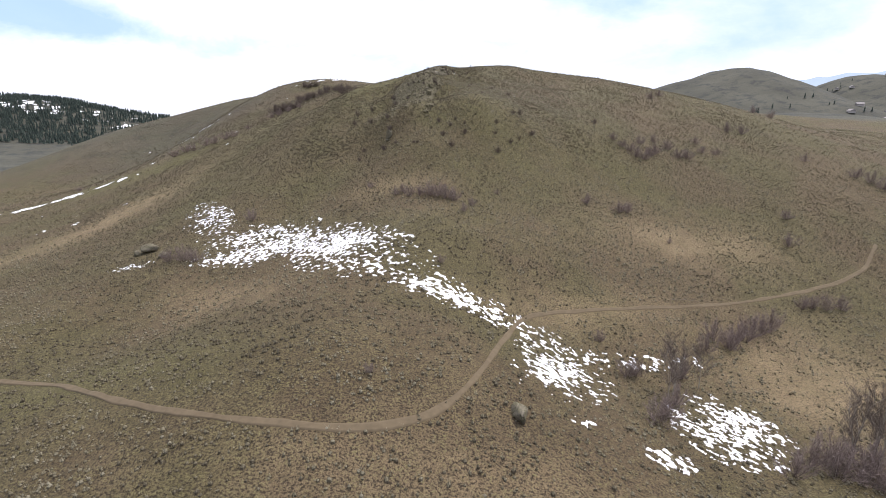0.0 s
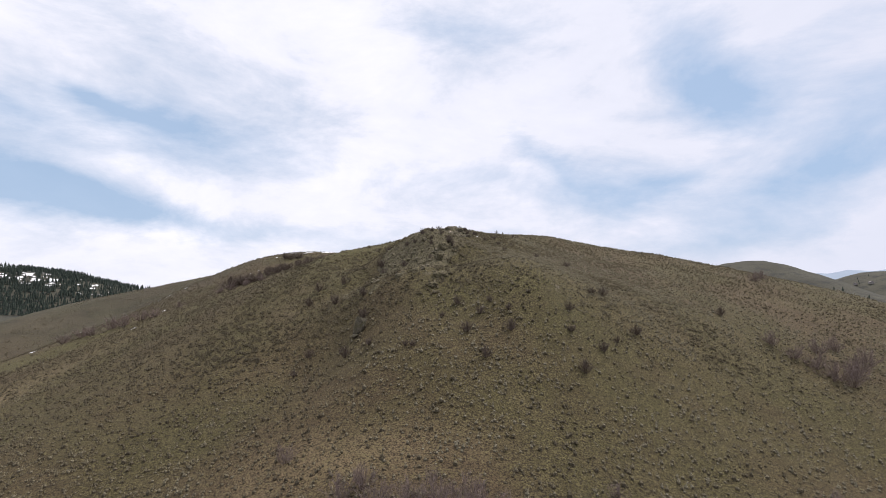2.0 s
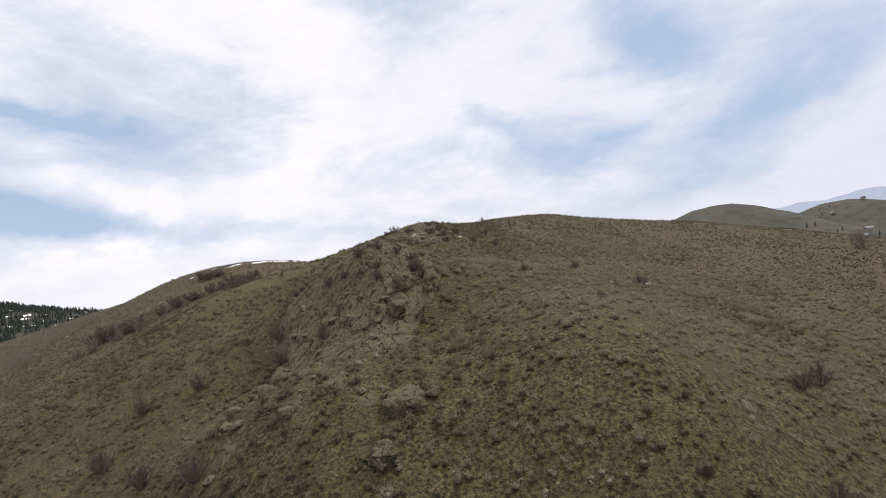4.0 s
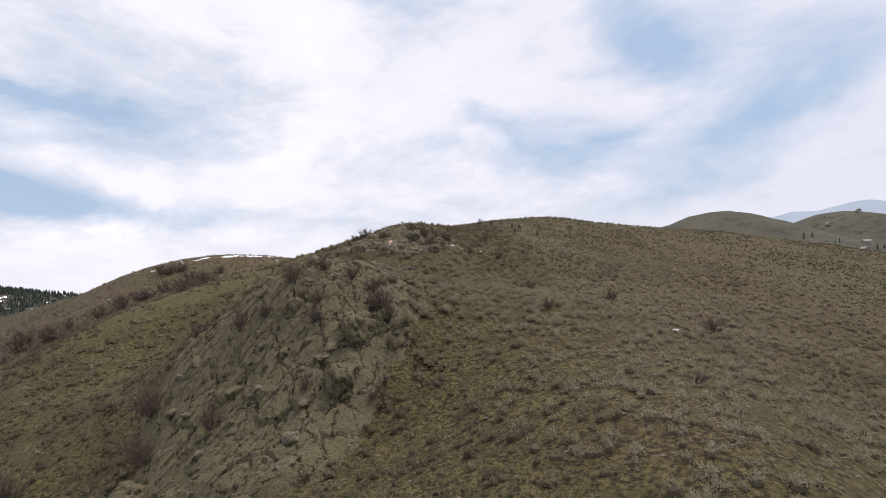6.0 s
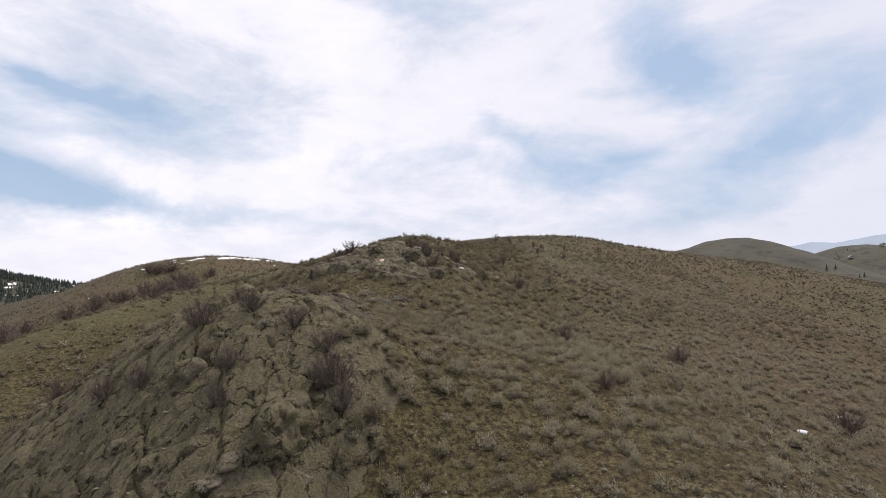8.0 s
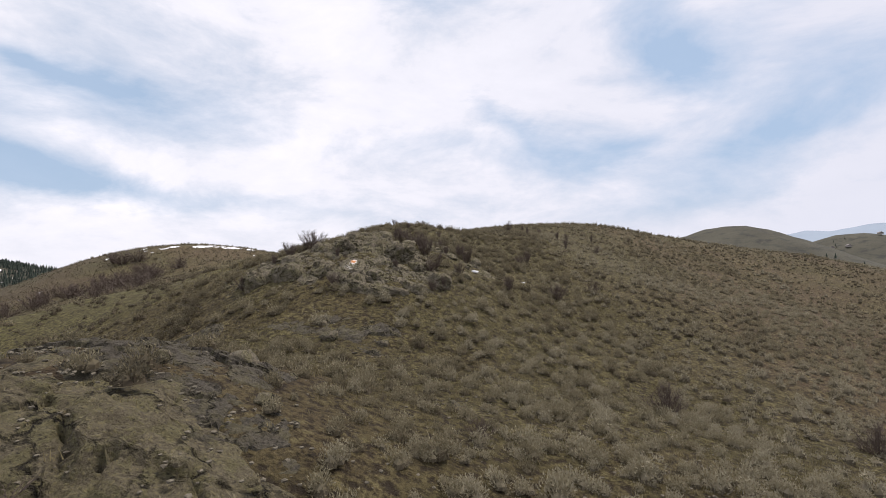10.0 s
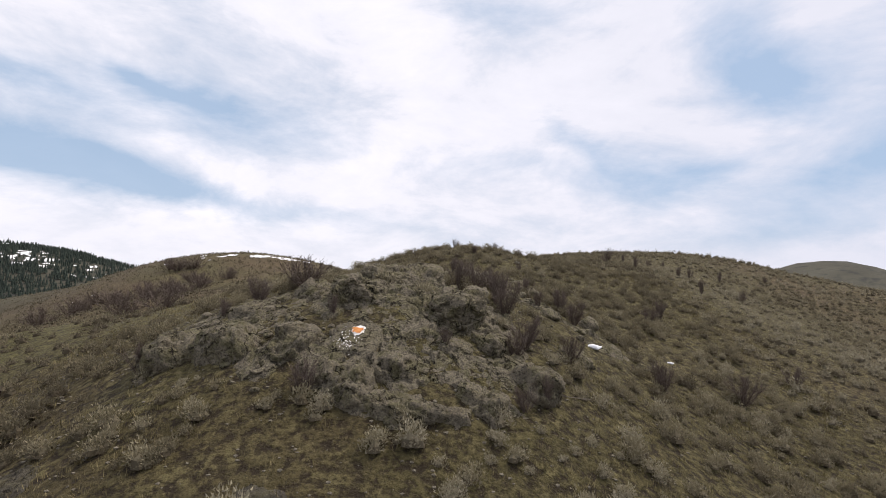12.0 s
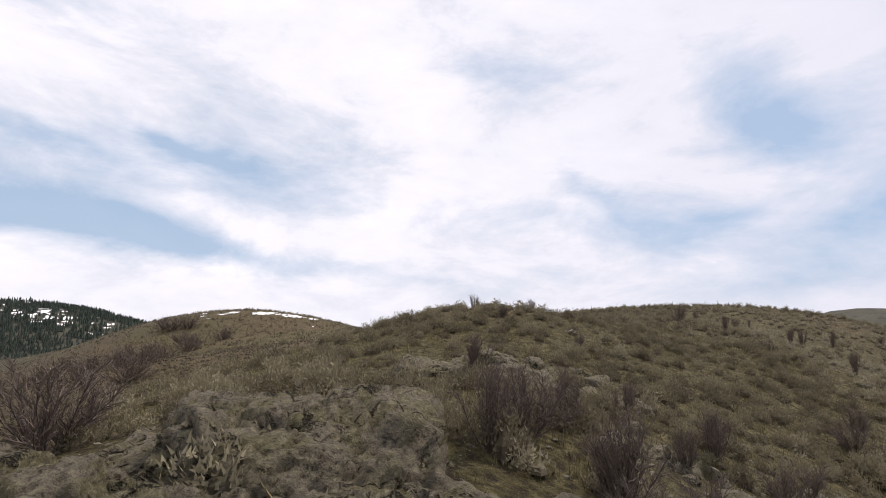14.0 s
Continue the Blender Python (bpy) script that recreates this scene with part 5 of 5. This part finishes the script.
def scatter_mesh(name, templates, x, y, sizes, turns, mat, sink=0.03):
    out, tones, wood_shades = [], [], []
    z = ground_z(x, y) + dome_lift(x, y)
    kinds = np.arange(len(x)) % len(templates)
    patch = np.clip(0.42 + 0.38 * blob(x, y, 55, 125, 75, 55) + 0.10 * (y < 125) - 0.4 * blob(x, y, -48, 118, 40, 32) - 0.3 * blob(x, y, -45, 165, 30, 34) - 0.4 * blob(x, y, -42, 46, 26, 14) - 0.6 * blob(x, y, -80, 255, 80, 75) - 0.5 * blob(x, y, -190, 330, 100, 100) - 0.35 * blob(x, y, -118, 200, 50, 40) + 0.25 * blob(x, y, 28, 178, 24, 42) + 0.22 * blob(x, y, 10, 203, 30, 20) + fractal(x, y, 9, 3, 91) * 1.5 + rng.normal(size=len(x)) * 0.22, 0, 1)
    for k, tm in enumerate(templates):
        s = kinds == k
        if not s.any():
            continue
        tm, wood_shade = tm if isinstance(tm, tuple) else (tm, None)
        if wood_shade is not None:
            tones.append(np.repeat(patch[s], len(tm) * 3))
            wood_shades.append(np.tile(np.repeat(wood_shade, 3), int(s.sum())))
        c, n = np.cos(turns[s]), np.sin(turns[s])
        p = tm[None] * sizes[s][:, None, None, None]
        q = np.stack([p[..., 0] * c[:, None, None] - p[..., 1] * n[:, None, None], p[..., 0] * n[:, None, None] + p[..., 1] * c[:, None, None], p[..., 2]], -1)
        q += np.stack([x[s], y[s], z[s] - sink], -1)[:, None, None, :]
        out.append(q.reshape(-1, 3))
    v = np.concatenate(out)
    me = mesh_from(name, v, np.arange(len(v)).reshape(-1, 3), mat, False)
    for key, values in (("tone", tones), ("wood", wood_shades)):
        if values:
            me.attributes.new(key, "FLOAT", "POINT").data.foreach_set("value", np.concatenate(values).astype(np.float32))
    return me


def crag_cover(x, y):
    m = 0
    for spots in (SUMMIT_CRAG, MIDDLE_CRAG, SPINE_CRAG, SLAB_CRAG, UPPER_CRAG):
        m = np.maximum(m, sum(blob(x, y, *p) for p in spots))
    return m


PATH_XY = smooth_path([(-75, 58), (-54, 53), (-44, 49.5), (-32, 41.5), (-24.4, 37.5), (-18.5, 35.4), (-8.8, 34.0), (-2.5, 35.2), (0.3, 38), (2.6, 42.6), (4.5, 48), (7.2, 58), (11.5, 69), (24, 76.2), (41, 82.6), (71, 96), (95.5, 107.7), (106, 118)], 1.5)


def off_path(x, y):
    d = np.full(x.shape, 9.0)
    for px, py in PATH_XY:
        d = np.minimum(d, np.hypot(x - px, y - py))
    return d > 1.15


def sage_density(x, y):
    d = 0.70 + 0.3 * blob(x, y, 55, 125, 75, 55) + 0.35 * blob(x, y, -48, 118, 40, 32) + 0.55 * blob(x, y, -50, 165, 34, 40) + 0.2 * (y < 120) + 0.5 * blob(x, y, -42, 48, 26, 16) + 0.45 * blob(x, y, 28, 178, 24, 42) + 1.6 * fractal(x, y, 13, 4, 51) + 1.0 * fractal(x, y, 2.4, 2, 53) - 0.75 * dryness(x, y) - 0.6 * mossiness(x, y) - 2.6 * np.clip(crag_cover(x, y) - 0.25, 0, 1)
    for px, py in ((4.2, 185.0), (2.7, 197.9), (7.7, 188.1)):
        d = d - 3.0 * blob(x, y, px, py, 0.6, 1.0)
    return np.clip(d, 0.04, 1)


def sage_field(name, x0, x1, y0, y1, per_m2, leaves, width, lo, hi, keep=None, wide=1.0):
    n = int((x1 - x0) * (y1 - y0) * per_m2)
    x, y = rng.uniform(x0, x1, n), rng.uniform(y0, y1, n)
    ok = rng.uniform(0, 1, n) < sage_density(x, y)
    if keep is not None:
        ok &= keep(x, y)
    x, y = x[ok], y[ok]
    tm = [sage_template(rng, leaves, rng.uniform(0.5, 0.8), 0.55 * wide, width) for _ in range(9)]
    size = lo + (hi - lo) * rng.beta(1.4, 2.7, len(x))
    return tagged(new(name, scatter_mesh(name, tm, x, y, size, rng.uniform(0, 6.28, len(x)), M_SAGE)), "low grey-green sagebrush clumps scattered over the slope", "sagebrush", kind="stuff")


def near_path(x, y):
    return (np.abs(x) < 12) & (y > 158) & (y < 204)


def middle(x, y):
    return (np.abs(x) < 42) & (y > 136) & (y < 235) & ~near_path(x, y)


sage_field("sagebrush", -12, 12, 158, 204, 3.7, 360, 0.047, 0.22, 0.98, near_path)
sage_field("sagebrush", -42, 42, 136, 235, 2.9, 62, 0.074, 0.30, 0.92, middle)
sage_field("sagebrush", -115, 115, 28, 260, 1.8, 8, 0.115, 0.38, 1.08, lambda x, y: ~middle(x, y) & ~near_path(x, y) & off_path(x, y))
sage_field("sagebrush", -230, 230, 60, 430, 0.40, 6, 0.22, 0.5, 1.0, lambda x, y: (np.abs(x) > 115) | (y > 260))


def tufts(name, count, x0, x1, y0, y1, templates, lo, hi, mat, label, category, level, seed, sink=0.02):
    x, y = rng.uniform(x0, x1, count), rng.uniform(y0, y1, count)
    ok = rng.uniform(0, 1, count) < np.clip(0.5 + 1.8 * fractal(x, y, 5, 3, seed) + level * (crag_cover(x, y) > 0.15), 0.05, 1)
    x, y = x[ok], y[ok]
    me = scatter_mesh(name, templates, x, y, rng.uniform(lo, hi, len(x)), rng.uniform(0, 6.28, len(x)), mat, sink)
    return tagged(new(name, me), label, category, kind="stuff")


tufts("dry_grass", 52000, -14, 14, 158, 206, [grass_template(rng, 7, 0.17) for _ in range(6)], 0.5, 1.2, M_GRASS, "short dry olive and straw-coloured grass tufts", "grass", -0.55, 61)
tufts("loose_stones", 20000, -16, 16, 158, 210, [stone_template(rng) for _ in range(6)], 0.02, 0.12, M_STONE, "small pale loose stones strewn over the turf", "stones", 0.4, 66, 0.01)
tufts("loose_stones", 3600, -28, 32, 118, 160, [stone_template(rng) for _ in range(6)], 0.06, 0.24, M_STONE, "small pale loose stones strewn over the slope", "stones", 0.5, 67, 0.02)


# ---- far wood, town and mountains ----
def conifer_template(rng):
    tris = []
    for k in range(4):
        z0, r0 = 0.12 + 0.2 * k, 0.24 - 0.05 * k
        n = 6
        off = rng.uniform(0, 6.28)
        ring = [np.array([math.cos(off + 6.283 * i / n) * r0 * rng.uniform(0.7, 1.2), math.sin(off + 6.283 * i / n) * r0 * rng.uniform(0.7, 1.2), z0]) for i in range(n)]
        top = np.array([0, 0, z0 + 0.34])
        for i in range(n):
            tris.append([ring[i], ring[(i + 1) % n], top])
    return np.array(tris)


def wood(name, count, x0, x1, y0, y1, lo, hi, density, label):
    x, y = rng.uniform(x0, x1, count), rng.uniform(y0, y1, count)
    ok = rng.uniform(0, 1, count) < density(x, y)
    x, y = x[ok], y[ok]
    me = scatter_mesh(name, [conifer_template(rng) for _ in range(4)], x, y, rng.uniform(lo, hi, len(x)), rng.uniform(0, 6.28, len(x)), M_CONIFER, 0.2)
    return tagged(new(name, me), label, "conifer wood", kind="stuff")


wood("conifer_wood", 24000, -1250, -480, 740, 1250, 5, 11, lambda x, y: np.clip(1.15 * blob(x, y, -800, 950, 230, 190) + 1.6 * fractal(x, y, 90, 4, 81) - 1.1 * (far_snow_amount(x, y) > 0.5), 0, 1), "dark green conifer wood on the distant snowy hill")
wood("conifer_wood", 1800, 300, 1100, 620, 1250, 4, 9, lambda x, y: np.clip(fractal(x, y, 60, 3, 83) * 2.2 - 0.25 + 0.6 * blob(x, y, 470, 1050, 26, 20), 0, 1), "sparse dark conifers on the distant hills")


def gable_house(w, d, h):
    root = new("house", None)
    bm = bmesh.new()
    bmesh.ops.create_cube(bm, size=1.0)
    for v in bm.verts:
        v.co = Vector((v.co.x * w, v.co.y * d, (v.co.z + 0.5) * h))
    me = bpy.data.meshes.new("walls")
    bm.to_mesh(me)
    bm.free()
    me.materials.append(M_HOUSE)
    walls = new("walls", me)
    walls.parent = root
    e = 0.6
    v = [(-w / 2 - e, -d / 2 - e, h), (w / 2 + e, -d / 2 - e, h), (w / 2 + e, d / 2 + e, h), (-w / 2 - e, d / 2 + e, h), (-w / 2 - e, 0, h + d * 0.35), (w / 2 + e, 0, h + d * 0.35)]
    me = bpy.data.meshes.new("roof")
    me.from_pydata(v, [], [(0, 1, 5, 4), (2, 3, 4, 5), (0, 4, 3), (1, 2, 5), (3, 2, 1, 0)])
    me.materials.append(M_ROOF)
    roof = new("roof", me)
    roof.parent = root
    for s in (-0.25, 0.25):
        p = new("window", None)
        m2 = bpy.data.meshes.new("window")
        m2.from_pydata([(s * w - 0.9, -d / 2 - 0.03, h * 0.35), (s * w + 0.9, -d / 2 - 0.03, h * 0.35), (s * w + 0.9, -d / 2 - 0.03, h * 0.75), (s * w - 0.9, -d / 2 - 0.03, h * 0.75)], [], [(0, 1, 2, 3)])
        m2.materials.append(M_PANE)
        bpy.data.objects.remove(p)
        p = new("window", m2)
        p.parent = root
    return tagged(root, "small distant pale-walled house in the valley", "house", "houses in the valley")


first = gable_house(9, 7, 3.2)
spots = []
for k in range(34):
    a, dist = radians(rr.uniform(37.0, 45.0)), rr.uniform(900, 1700)
    spots.append((math.sin(a) * dist, math.cos(a) * dist))
for k, (x, y) in enumerate(spots):
    m = Matrix.Translation((x, y, ground_at(x, y) - 0.3)) @ Matrix.Rotation(rr.uniform(0, 3.14), 4, "Z")
    if k == 0:
        first.matrix_world = m
    else:
        copy_thing(first, m)


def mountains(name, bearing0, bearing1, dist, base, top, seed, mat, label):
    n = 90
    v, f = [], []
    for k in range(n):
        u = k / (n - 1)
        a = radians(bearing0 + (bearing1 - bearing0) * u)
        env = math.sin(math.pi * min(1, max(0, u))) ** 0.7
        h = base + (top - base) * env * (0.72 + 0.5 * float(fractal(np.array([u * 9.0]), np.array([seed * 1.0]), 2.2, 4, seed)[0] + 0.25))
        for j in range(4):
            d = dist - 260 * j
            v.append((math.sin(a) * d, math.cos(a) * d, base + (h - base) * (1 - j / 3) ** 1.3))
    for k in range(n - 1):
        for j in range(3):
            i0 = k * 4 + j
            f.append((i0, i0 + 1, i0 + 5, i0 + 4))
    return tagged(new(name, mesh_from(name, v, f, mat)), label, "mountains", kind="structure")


mountains("backdrop", 28, 50, 3300, -30, 225, 5, M_HAZE_BLUE, "hazy blue-grey distant mountain ridge")
mountains("backdrop", 32, 72, 4300, -30, 345, 8, M_HAZE_PALE, "pale hazy distant mountains streaked with snow")
